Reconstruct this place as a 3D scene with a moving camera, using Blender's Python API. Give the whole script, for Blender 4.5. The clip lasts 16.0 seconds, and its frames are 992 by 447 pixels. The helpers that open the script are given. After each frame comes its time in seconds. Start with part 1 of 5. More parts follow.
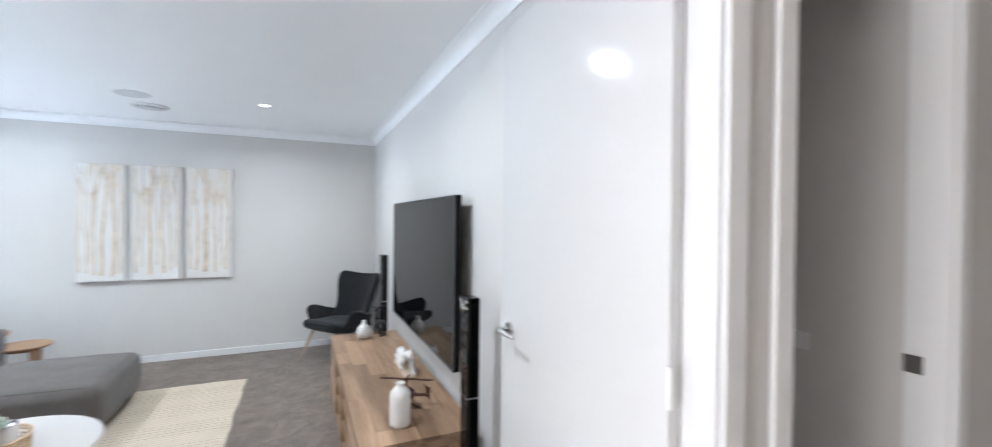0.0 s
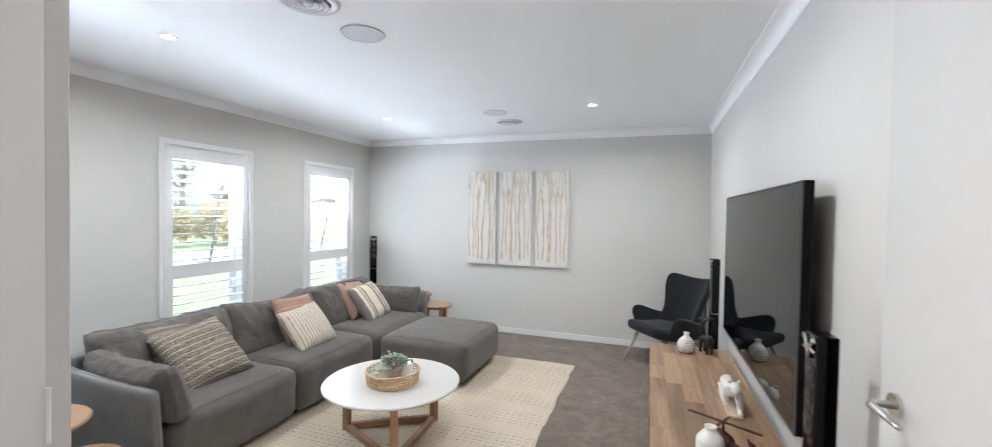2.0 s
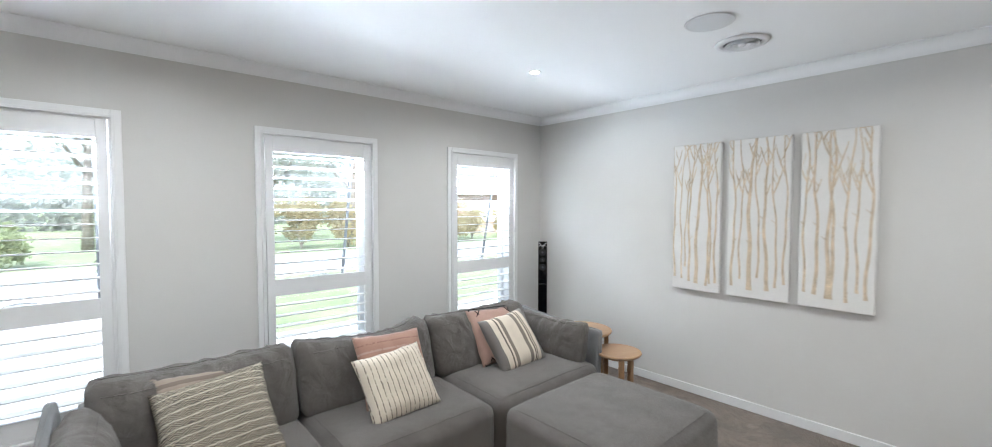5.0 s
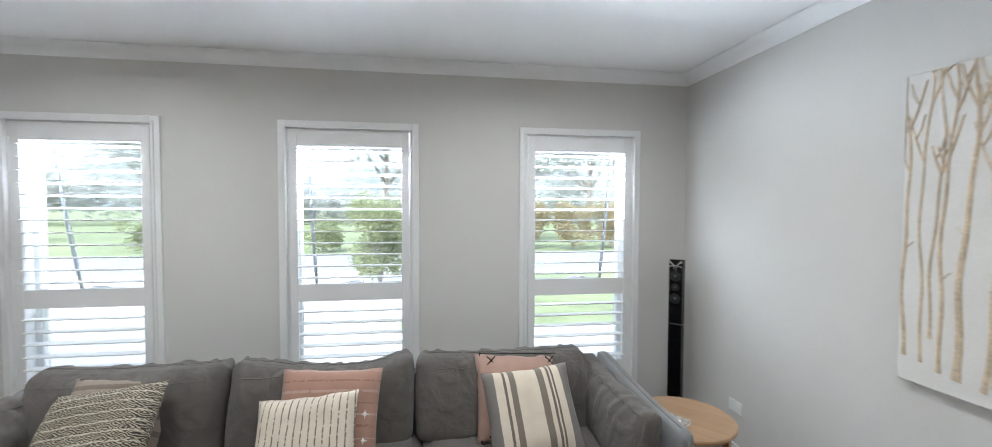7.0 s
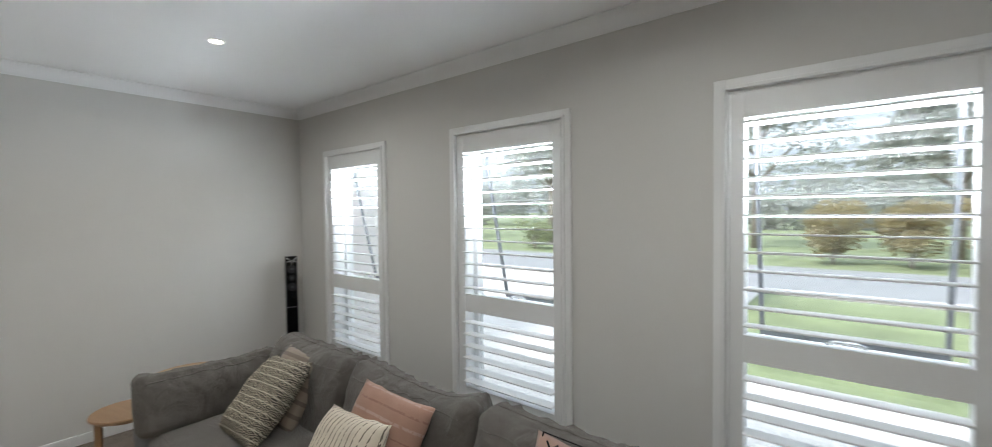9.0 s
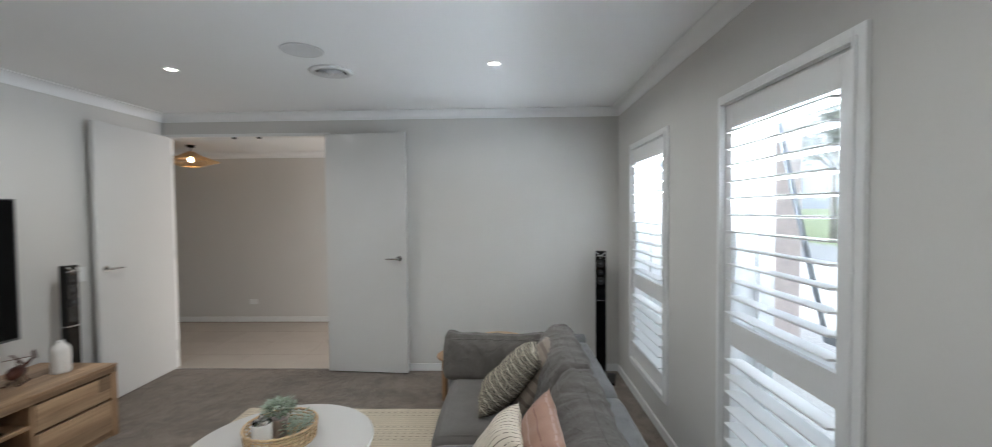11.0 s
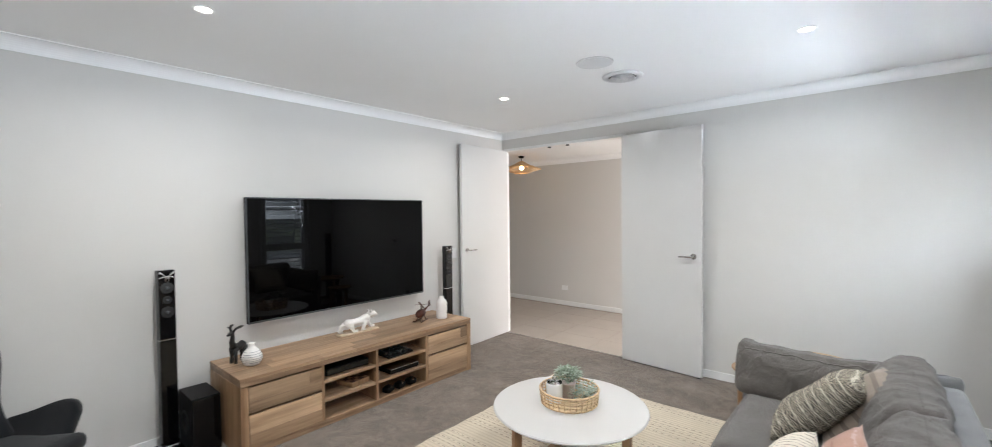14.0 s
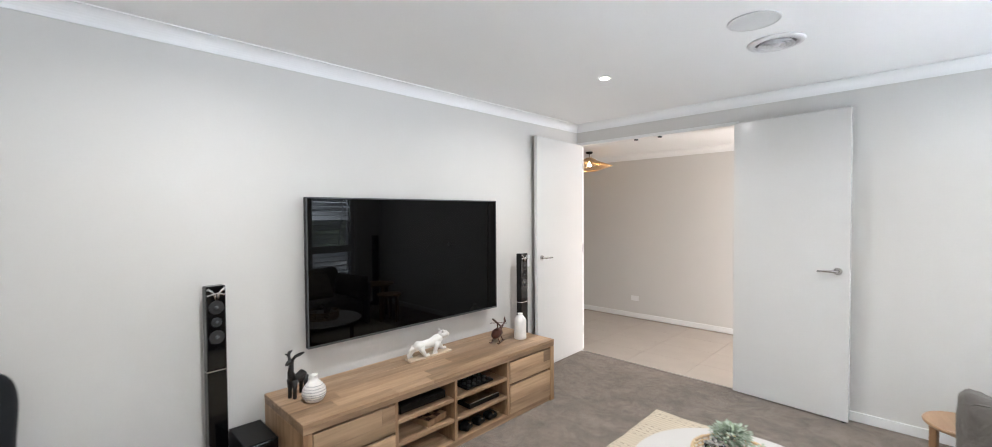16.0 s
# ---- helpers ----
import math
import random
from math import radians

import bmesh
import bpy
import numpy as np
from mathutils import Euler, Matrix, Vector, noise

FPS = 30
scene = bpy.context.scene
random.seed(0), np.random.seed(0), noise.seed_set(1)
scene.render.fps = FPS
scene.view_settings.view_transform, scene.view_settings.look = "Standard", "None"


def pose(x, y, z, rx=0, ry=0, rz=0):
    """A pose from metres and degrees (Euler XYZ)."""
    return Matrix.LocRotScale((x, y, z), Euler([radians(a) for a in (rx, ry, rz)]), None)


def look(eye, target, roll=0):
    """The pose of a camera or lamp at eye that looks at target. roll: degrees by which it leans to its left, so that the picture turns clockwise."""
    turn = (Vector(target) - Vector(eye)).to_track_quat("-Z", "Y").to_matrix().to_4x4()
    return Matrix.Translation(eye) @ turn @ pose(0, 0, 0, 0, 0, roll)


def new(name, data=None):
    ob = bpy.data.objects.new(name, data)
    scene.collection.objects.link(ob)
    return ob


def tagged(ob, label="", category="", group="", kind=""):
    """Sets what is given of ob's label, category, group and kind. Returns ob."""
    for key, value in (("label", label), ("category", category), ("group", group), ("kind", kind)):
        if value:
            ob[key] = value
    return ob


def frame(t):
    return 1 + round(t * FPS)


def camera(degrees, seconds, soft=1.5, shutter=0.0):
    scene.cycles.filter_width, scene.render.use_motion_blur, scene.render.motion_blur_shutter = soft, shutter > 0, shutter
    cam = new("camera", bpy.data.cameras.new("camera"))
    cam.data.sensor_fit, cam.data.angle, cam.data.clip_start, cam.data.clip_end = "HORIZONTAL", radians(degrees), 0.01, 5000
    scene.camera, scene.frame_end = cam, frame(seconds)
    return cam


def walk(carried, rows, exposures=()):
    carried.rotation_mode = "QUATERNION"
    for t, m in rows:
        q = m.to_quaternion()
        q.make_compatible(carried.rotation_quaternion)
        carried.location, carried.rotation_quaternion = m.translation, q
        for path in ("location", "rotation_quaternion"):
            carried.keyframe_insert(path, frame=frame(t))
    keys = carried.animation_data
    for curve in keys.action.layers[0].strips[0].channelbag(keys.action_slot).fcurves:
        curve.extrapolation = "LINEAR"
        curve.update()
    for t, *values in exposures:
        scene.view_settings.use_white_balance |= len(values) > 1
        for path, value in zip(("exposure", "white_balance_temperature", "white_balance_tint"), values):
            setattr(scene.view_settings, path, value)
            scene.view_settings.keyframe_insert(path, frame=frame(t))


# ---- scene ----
cam = camera(97.1, 16.0, 0.85, 0.5)
PATH = [
    (0, (3.644, -0.856, 1.559), (4.454, 0.972, 1.54), 0.6),
    (0.5, (3.671, -0.712, 1.552), (4.037, 1.254, 1.525), 0.8),
    (1, (3.719, -0.627, 1.548), (3.658, 1.372, 1.513), 0.9),
    (1.5, (3.796, -0.575, 1.546), (3.392, 1.383, 1.507), 0.8),
    (2, (3.861, -0.527, 1.546), (3.198, 1.36, 1.5), 1.0),
    (2.5, (3.866, -0.4, 1.542), (3.016, 1.41, 1.493), 0.8),
    (3, (3.804, -0.199, 1.55), (2.784, 1.521, 1.494), 0.9),
    (3.5, (3.734, 0.067, 1.56), (2.594, 1.709, 1.501), 0.6),
    (4, (3.611, 0.433, 1.575), (2.359, 1.992, 1.509), 0.8),
    (4.2, (3.561, 0.583, 1.579), (2.262, 2.102, 1.509), 0.6),
    (6.3, (3.222, 2.329, 1.572), (1.381, 3.106, 1.506), 0.3),
    (6.5, (3.2, 2.507, 1.575), (1.311, 3.162, 1.512), 0.4),
    (7, (3.077, 2.967, 1.561), (1.101, 3.264, 1.49), 0.2),
    (7.5, (2.953, 3.383, 1.552), (0.956, 3.289, 1.491), 0.2),
    (8, (2.735, 3.734, 1.563), (0.809, 3.198, 1.501), 0.1),
    (8.2, (2.622, 3.818, 1.57), (0.743, 3.136, 1.506), -0.1),
    (10.3, (1.34, 4.235, 1.607), (0.777, 2.317, 1.542), -0.3),
    (10.5, (1.262, 4.216, 1.619), (0.876, 2.255, 1.546), -0.3),
    (11, (1.064, 4.213, 1.588), (1.122, 2.215, 1.525), -0.5),
    (11.5, (0.923, 4.241, 1.62), (1.374, 2.294, 1.544), -0.5),
    (12, (0.885, 4.267, 1.575), (1.614, 2.405, 1.518), -0.5),
    (12.5, (0.846, 4.261, 1.562), (1.733, 2.469, 1.508), -0.5),
    (13, (0.856, 4.281, 1.567), (1.886, 2.568, 1.51), -0.5),
    (13.5, (0.872, 4.307, 1.564), (2.028, 2.676, 1.51), -0.5),
    (14, (0.866, 4.281, 1.554), (2.171, 2.766, 1.504), -0.6),
    (14.5, (0.968, 4.311, 1.557), (2.373, 2.888, 1.507), -0.6),
    (15, (1.124, 4.302, 1.574), (2.575, 2.926, 1.523), -0.5),
    (15.5, (1.353, 4.268, 1.581), (2.796, 2.885, 1.527), -0.4),
    (16, (1.652, 4.139, 1.58), (3.054, 2.713, 1.532), -0.4),
]
walk(cam, [(t, look(eye, target, roll)) for t, eye, target, roll in PATH],
     [(0.0, 2.70, 5250, 7), (0.5, 2.65, 5350, 7), (1.0, 2.65, 5500, 7), (2.5, 2.50, 5600, 8), (4.0, 2.55, 5600, 7), (6.5, 2.23, 5600, 6), (7.5, 2.05, 5750, 6), (8.2, 1.82, 5850, 5), (10.4, 1.40, 6050, 6),
      (11.0, 1.65, 5700, 5), (12.0, 2.03, 5650, 5), (13.0, 2.27, 5650, 7), (14.5, 2.60, 5750, 7), (16.0, 2.67, 5750, 8)])

# ---- world, sun, exposure ----
world = bpy.data.worlds.new("overcast_sky")
scene.world = world
world.use_nodes = True
wn, wl = world.node_tree.nodes, world.node_tree.links
sky = wn.new("ShaderNodeTexSky")
sky.sky_type, sky.sun_disc = "NISHITA", False
sky.sun_elevation, sky.sun_rotation = radians(48), radians(120)
sky.air_density, sky.dust_density, sky.ozone_density = 1.0, 6.0, 1.0
wash = wn.new("ShaderNodeMix")
wash.data_type = "RGBA"
wash.inputs["Factor"].default_value = 0.8
wash.inputs["B"].default_value = (5.6, 5.9, 6.4, 1)
wl.new(sky.outputs["Color"], wash.inputs["A"])
# overcast: the zenith is about three times as bright as the horizon
way, split, rise, dome = wn.new("ShaderNodeTexCoord"), wn.new("ShaderNodeSeparateXYZ"), wn.new("ShaderNodeMapRange"), wn.new("ShaderNodeVectorMath")
wl.new(way.outputs["Generated"], split.inputs[0])
wl.new(split.outputs["Z"], rise.inputs["Value"])
rise.inputs["To Min"].default_value, rise.inputs["To Max"].default_value = 1.0, 3.2
dome.operation = "SCALE"
wl.new(wash.outputs["Result"], dome.inputs[0])
wl.new(rise.outputs["Result"], dome.inputs["Scale"])
wl.new(dome.outputs["Vector"], wn["Background"].inputs["Color"])
wn["Background"].inputs["Strength"].default_value = 0.05
sun = new("sun", bpy.data.lights.new("sun", "SUN"))
sun.data.energy, sun.data.angle, sun.data.color = 2.0, radians(12), (1, 0.96, 0.9)
sun.matrix_world = look((20, -11, 25), (0, 0, 0))


# ---- materials ----
def links_of(m):
    return m.node_tree.nodes, m.node_tree.links


def material(name, color, rough=0.6, metal=0.0, vary=0.06, scale=5.0, fine=90.0, bump=0.0, bump_scale=250.0, spec=0.5,
             coat=0.0, sheen=0.0, random_tone=0.0, stretch=(1, 1, 1), crumple=0.0):
    """Plain surface with broad and fine variation of tone, and a fine relief."""
    m = bpy.data.materials.new(name)
    m.use_nodes = True
    n, l = links_of(m)
    b = n["Principled BSDF"]
    b.inputs["Roughness"].default_value, b.inputs["Metallic"].default_value = rough, metal
    b.inputs["Specular IOR Level"].default_value = spec
    b.inputs["Coat Weight"].default_value, b.inputs["Sheen Weight"].default_value = coat, sheen
    tc, mp = n.new("ShaderNodeTexCoord"), n.new("ShaderNodeMapping")
    mp.inputs["Scale"].default_value = stretch
    l.new(tc.outputs["Object"], mp.inputs["Vector"])
    tone = None
    for s, amount in ((scale, vary), (fine, vary * 0.8)):
        t = n.new("ShaderNodeTexNoise")
        t.inputs["Scale"].default_value, t.inputs["Detail"].default_value = s, 4
        l.new(mp.outputs["Vector"], t.inputs["Vector"])
        r = n.new("ShaderNodeMapRange")
        r.inputs["From Min"].default_value, r.inputs["From Max"].default_value = 0.25, 0.75
        r.inputs["To Min"].default_value, r.inputs["To Max"].default_value = 1 - amount, 1 + amount
        l.new(t.outputs["Fac"], r.inputs["Value"])
        if tone is None:
            tone = r.outputs["Result"]
        else:
            mu = n.new("ShaderNodeMath")
            mu.operation = "MULTIPLY"
            l.new(tone, mu.inputs[0]), l.new(r.outputs["Result"], mu.inputs[1])
            tone = mu.outputs[0]
    if random_tone:
        info, r = n.new("ShaderNodeObjectInfo"), n.new("ShaderNodeMapRange")
        r.inputs["To Min"].default_value, r.inputs["To Max"].default_value = 1 - random_tone, 1 + random_tone
        l.new(info.outputs["Random"], r.inputs["Value"])
        mu = n.new("ShaderNodeMath")
        mu.operation = "MULTIPLY"
        l.new(tone, mu.inputs[0]), l.new(r.outputs["Result"], mu.inputs[1])
        tone = mu.outputs[0]
    sc = n.new("ShaderNodeVectorMath")
    sc.operation = "SCALE"
    sc.inputs[0].default_value = color
    l.new(tone, sc.inputs["Scale"])
    l.new(sc.outputs["Vector"], b.inputs["Base Color"])
    if bump:
        t, bp = n.new("ShaderNodeTexNoise"), n.new("ShaderNodeBump")
        t.inputs["Scale"].default_value, t.inputs["Detail"].default_value = bump_scale, 3
        bp.inputs["Strength"].default_value, bp.inputs["Distance"].default_value = bump, 0.004
        l.new(mp.outputs["Vector"], t.inputs["Vector"])
        l.new(t.outputs["Fac"], bp.inputs["Height"])
        l.new(bp.outputs["Normal"], b.inputs["Normal"])
        if crumple:
            t2, bp2 = n.new("ShaderNodeTexNoise"), n.new("ShaderNodeBump")
            t2.inputs["Scale"].default_value, t2.inputs["Detail"].default_value, t2.inputs["Distortion"].default_value = 7.0, 3, 0.8
            bp2.inputs["Strength"].default_value, bp2.inputs["Distance"].default_value = crumple, 0.03
            l.new(mp.outputs["Vector"], t2.inputs["Vector"])
            l.new(t2.outputs["Fac"], bp2.inputs["Height"])
            l.new(bp2.outputs["Normal"], bp.inputs["Normal"])
    return m


def wood(name, light, dark, axis=1, rough=0.42, grain=16.0, tone=0.12):
    """Boards with long grain along one axis of the object, and rings."""
    m = material(name, light, rough, vary=0.0)
    n, l = links_of(m)
    b = n["Principled BSDF"]
    tc, mp = n.new("ShaderNodeTexCoord"), n.new("ShaderNodeMapping")
    s = [grain, grain, grain]
    s[axis] = grain * 0.07
    mp.inputs["Scale"].default_value = s
    info = n.new("ShaderNodeObjectInfo")
    add = n.new("ShaderNodeVectorMath")
    cx = n.new("ShaderNodeCombineXYZ")
    mul = n.new("ShaderNodeMath")
    mul.operation, mul.inputs[1].default_value = "MULTIPLY", 3.0
    l.new(info.outputs["Random"], mul.inputs[0])
    for k in range(3):
        l.new(mul.outputs[0], cx.inputs[k])
    l.new(tc.outputs["Object"], add.inputs[0]), l.new(cx.outputs[0], add.inputs[1])
    l.new(add.outputs[0], mp.inputs["Vector"])
    rings, fibre = n.new("ShaderNodeTexNoise"), n.new("ShaderNodeTexNoise")
    rings.inputs["Scale"].default_value, rings.inputs["Detail"].default_value, rings.inputs["Distortion"].default_value = 0.55, 5, 1.4
    fibre.inputs["Scale"].default_value, fibre.inputs["Detail"].default_value = 9.0, 4
    l.new(mp.outputs[0], rings.inputs["Vector"]), l.new(mp.outputs[0], fibre.inputs["Vector"])
    mixf = n.new("ShaderNodeMath")
    mixf.operation, mixf.inputs[1].default_value = "MULTIPLY_ADD", 0.35
    l.new(fibre.outputs["Fac"], mixf.inputs[0]), l.new(rings.outputs["Fac"], mixf.inputs[2])
    ramp = n.new("ShaderNodeValToRGB")
    ramp.color_ramp.elements[0].position, ramp.color_ramp.elements[1].position = 0.48, 0.86
    ramp.color_ramp.elements[0].color, ramp.color_ramp.elements[1].color = (*dark, 1), (*light, 1)
    l.new(mixf.outputs[0], ramp.inputs["Fac"])
    r, sc = n.new("ShaderNodeMapRange"), n.new("ShaderNodeVectorMath")
    r.inputs["To Min"].default_value, r.inputs["To Max"].default_value = 1 - tone, 1 + tone
    l.new(info.outputs["Random"], r.inputs["Value"])
    sc.operation = "SCALE"
    l.new(ramp.outputs["Color"], sc.inputs[0]), l.new(r.outputs["Result"], sc.inputs["Scale"])
    l.new(sc.outputs["Vector"], b.inputs["Base Color"])
    bp = n.new("ShaderNodeBump")
    bp.inputs["Strength"].default_value, bp.inputs["Distance"].default_value = 0.12, 0.002
    l.new(fibre.outputs["Fac"], bp.inputs["Height"])
    l.new(bp.outputs["Normal"], b.inputs["Normal"])
    return m


def striped(name, base, bands, axis=0, rough=0.9, wobble=0.0, bump=0.35, warp=0.0, dash=0.0):
    """Woven cloth: bands is rows of (start, end, colour) in metres across the cloth's own axis. dash breaks a band up along its length."""
    m = material(name, base, rough, vary=0.07, scale=14, fine=300, bump=bump, bump_scale=420, spec=0.2, sheen=0.15)
    n, l = links_of(m)
    b = n["Principled BSDF"]
    plain = b.inputs["Base Color"].links[0].from_socket
    tc, sep = n.new("ShaderNodeTexCoord"), n.new("ShaderNodeSeparateXYZ")
    l.new(tc.outputs["Object"], sep.inputs[0])
    coord = sep.outputs[axis]
    if warp:
        t, ma = n.new("ShaderNodeTexNoise"), n.new("ShaderNodeMath")
        t.inputs["Scale"].default_value = 60
        l.new(tc.outputs["Object"], t.inputs["Vector"])
        ma.operation, ma.inputs[1].default_value = "MULTIPLY_ADD", warp
        l.new(t.outputs["Fac"], ma.inputs[0]), l.new(coord, ma.inputs[2])
        coord = ma.outputs[0]
    for start, end, colour in bands:
        lo, hi, both, mix = n.new("ShaderNodeMath"), n.new("ShaderNodeMath"), n.new("ShaderNodeMath"), n.new("ShaderNodeMix")
        lo.operation, lo.inputs[1].default_value = "GREATER_THAN", start
        hi.operation, hi.inputs[1].default_value = "LESS_THAN", end
        both.operation = "MULTIPLY"
        l.new(coord, lo.inputs[0]), l.new(coord, hi.inputs[0])
        l.new(lo.outputs[0], both.inputs[0]), l.new(hi.outputs[0], both.inputs[1])
        fac = both.outputs[0]
        if dash:
            t, gt, mu = n.new("ShaderNodeTexNoise"), n.new("ShaderNodeMath"), n.new("ShaderNodeMath")
            t.inputs["Scale"].default_value = dash
            l.new(tc.outputs["Object"], t.inputs["Vector"])
            gt.operation, gt.inputs[1].default_value = "GREATER_THAN", 0.44
            mu.operation = "MULTIPLY"
            l.new(t.outputs["Fac"], gt.inputs[0]), l.new(gt.outputs[0], mu.inputs[0]), l.new(fac, mu.inputs[1])
            fac = mu.outputs[0]
        mix.data_type = "RGBA"
        mix.inputs["B"].default_value = (*colour, 1)
        l.new(fac, mix.inputs["Factor"]), l.new(plain, mix.inputs["A"])
        plain = mix.outputs["Result"]
    l.new(plain, b.inputs["Base Color"])
    return m


def glass(name, tint=(1, 1, 1), rough=0.0):
    m = bpy.data.materials.new(name)
    m.use_nodes = True
    b = m.node_tree.nodes["Principled BSDF"]
    b.inputs["Base Color"].default_value = (*tint, 1)
    b.inputs["Transmission Weight"].default_value, b.inputs["Roughness"].default_value, b.inputs["IOR"].default_value = 1, rough, 1.45
    return m


def glowing(name, color, strength):
    m = bpy.data.materials.new(name)
    m.use_nodes = True
    b = m.node_tree.nodes["Principled BSDF"]
    b.inputs["Emission Color"].default_value, b.inputs["Emission Strength"].default_value = (*color, 1), strength
    return m


M_WALL = material("wall_paint", (0.66, 0.647, 0.627), 0.75, vary=0.012, scale=1.5, bump=0.05, bump_scale=500, spec=0.3)
M_CEIL = material("ceiling_paint", (0.89, 0.895, 0.90), 0.85, vary=0.01, scale=1.2, spec=0.2)
M_TRIM = material("white_gloss_paint", (0.83, 0.83, 0.83), 0.35, vary=0.012, scale=3, bump=0.02)
M_DOOR = material("door_enamel", (0.68, 0.677, 0.67), 0.14, spec=0.2, vary=0.012, scale=2, bump=0.015, bump_scale=90)
M_SHUT = material("shutter_lacquer", (0.80, 0.80, 0.80), 0.42, vary=0.01, scale=4)
M_CARPET = material("taupe_cut_pile_carpet", (0.196, 0.158, 0.128), 0.95, vary=0.24, scale=5, fine=140, bump=1.0, bump_scale=330, spec=0.1, sheen=0.25)
def marbled(m, amount, scale):
    """Broad swirls of trodden pile over a material's colour."""
    n, l = links_of(m)
    b = n["Principled BSDF"]
    plain = b.inputs["Base Color"].links[0].from_socket
    tc, t, r, sc = n.new("ShaderNodeTexCoord"), n.new("ShaderNodeTexNoise"), n.new("ShaderNodeMapRange"), n.new("ShaderNodeVectorMath")
    t.inputs["Scale"].default_value, t.inputs["Detail"].default_value, t.inputs["Distortion"].default_value = scale, 5, 2.2
    r.inputs["From Min"].default_value, r.inputs["From Max"].default_value = 0.35, 0.68
    r.inputs["To Min"].default_value, r.inputs["To Max"].default_value = 1 - amount, 1 + amount
    sc.operation = "SCALE"
    l.new(tc.outputs["Object"], t.inputs["Vector"]), l.new(t.outputs["Fac"], r.inputs["Value"])
    l.new(plain, sc.inputs[0]), l.new(r.outputs["Result"], sc.inputs["Scale"])
    l.new(sc.outputs["Vector"], b.inputs["Base Color"])


marbled(M_CARPET, 0.19, 7.0)
M_TILE = material("beige_tile", (0.42, 0.375, 0.33), 0.45, vary=0.05, scale=4, fine=60, bump=0.03, random_tone=0.03)
M_GROUT = material("grout", (0.40, 0.357, 0.314), 0.9)
M_SOFA = material("charcoal_linen", (0.126, 0.114, 0.103), 0.92, vary=0.16, scale=9, fine=240, bump=0.9, bump_scale=420, spec=0.12, sheen=0.2, crumple=0.95)
M_SEAT = material("charcoal_linen_taut", (0.126, 0.114, 0.103), 0.92, vary=0.15, scale=6, fine=240, bump=0.9, bump_scale=420, spec=0.12, sheen=0.25, crumple=0.3)
# same linen, paler and bluer: hall and window light put into the colour
M_SOFA_LIT = material("charcoal_linen_panel", (0.205, 0.206, 0.211), 0.92, vary=0.16, scale=9, fine=260, bump=0.6, bump_scale=500, spec=0.15, sheen=0.3)
M_CHAIR = material("black_wool_felt", (0.017, 0.0185, 0.0205), 0.95, vary=0.15, scale=12, fine=300, bump=0.4, bump_scale=500, spec=0.15, sheen=0.15)
M_CABINET = wood("messmate_veneer", (0.46, 0.31, 0.19), (0.21, 0.128, 0.07), 1, 0.38, 14, 0.2)
M_CABINET_UP = wood("messmate_upright", (0.43, 0.275, 0.155), (0.21, 0.12, 0.06), 2, 0.4, 14)
M_DRAWER = wood("messmate_drawer", (0.55, 0.38, 0.235), (0.21, 0.13, 0.07), 1, 0.4, 6, 0.3)
M_OAK = wood("oiled_oak", (0.43, 0.28, 0.16), (0.32, 0.19, 0.105), 0, 0.4, 12, 0.06)
M_LEG = wood("oak_leg", (0.42, 0.25, 0.13), (0.30, 0.17, 0.085), 2, 0.45, 16, 0.05)
M_PALE = wood("pale_ash", (0.62, 0.50, 0.37), (0.48, 0.37, 0.26), 2, 0.5, 16, 0.05)
# darker brown for the cabinet's insides: recess shade put into the colour
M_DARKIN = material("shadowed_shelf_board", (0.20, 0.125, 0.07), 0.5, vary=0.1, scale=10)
M_TOP = material("white_matt_lacquer", (0.59, 0.568, 0.545), 0.3, vary=0.01, scale=3)
M_BLACK = material("black_plastic", (0.004, 0.004, 0.0045), 0.4, vary=0.05, spec=0.15)
M_GLOSS = material("piano_black", (0.0025, 0.0025, 0.003), 0.05, vary=0.0, spec=0.3)
M_SCREEN = material("tv_screen", (0.0006, 0.0006, 0.0007), 0.02, vary=0.0, spec=0.17)
M_GREYM = material("dark_grey_metal", (0.10, 0.105, 0.11), 0.4, metal=0.6, vary=0.04)
M_CONE = material("speaker_cone", (0.012, 0.012, 0.013), 0.4, vary=0.1)
M_CHROME = material("satin_chrome", (0.62, 0.61, 0.60), 0.22, metal=1.0, vary=0.03)
M_ALU = material("window_aluminium", (0.28, 0.29, 0.305), 0.45, metal=0.3, vary=0.03)
M_GLASS = glass("window_glass", (0.97, 0.99, 0.98))
M_JAR = glass("jar_glass", (0.98, 0.98, 0.98), 0.03)
M_FROST = material("frosted_white_glass", (0.82, 0.81, 0.79), 0.22, vary=0.02, scale=20)
M_CERAMIC = material("matt_white_ceramic", (0.80, 0.78, 0.75), 0.55, vary=0.04, scale=30, bump=0.1, bump_scale=60)
M_CANVAS = material("white_gesso_panel", (0.76, 0.745, 0.72), 0.8, vary=0.03, scale=6, bump=0.12, bump_scale=120)
M_CARVE = material("carved_bare_timber", (0.64, 0.53, 0.39), 0.75, vary=0.25, scale=12, bump=0.1)
M_RATTAN = material("natural_rattan", (0.60, 0.43, 0.25), 0.6, vary=0.18, scale=60, bump=0.2)
M_CANDLE = material("cream_candle_wax", (0.84, 0.81, 0.75), 0.5)
M_POT = material("blush_clay_pot", (0.66, 0.56, 0.54), 0.7, vary=0.06, scale=20)
M_LEAF = material("grey_green_leaf", (0.26, 0.32, 0.22), 0.6, vary=0.25, scale=40)
M_LEAFB = material("pale_sage_leaf", (0.38, 0.44, 0.35), 0.6, vary=0.2, scale=40)
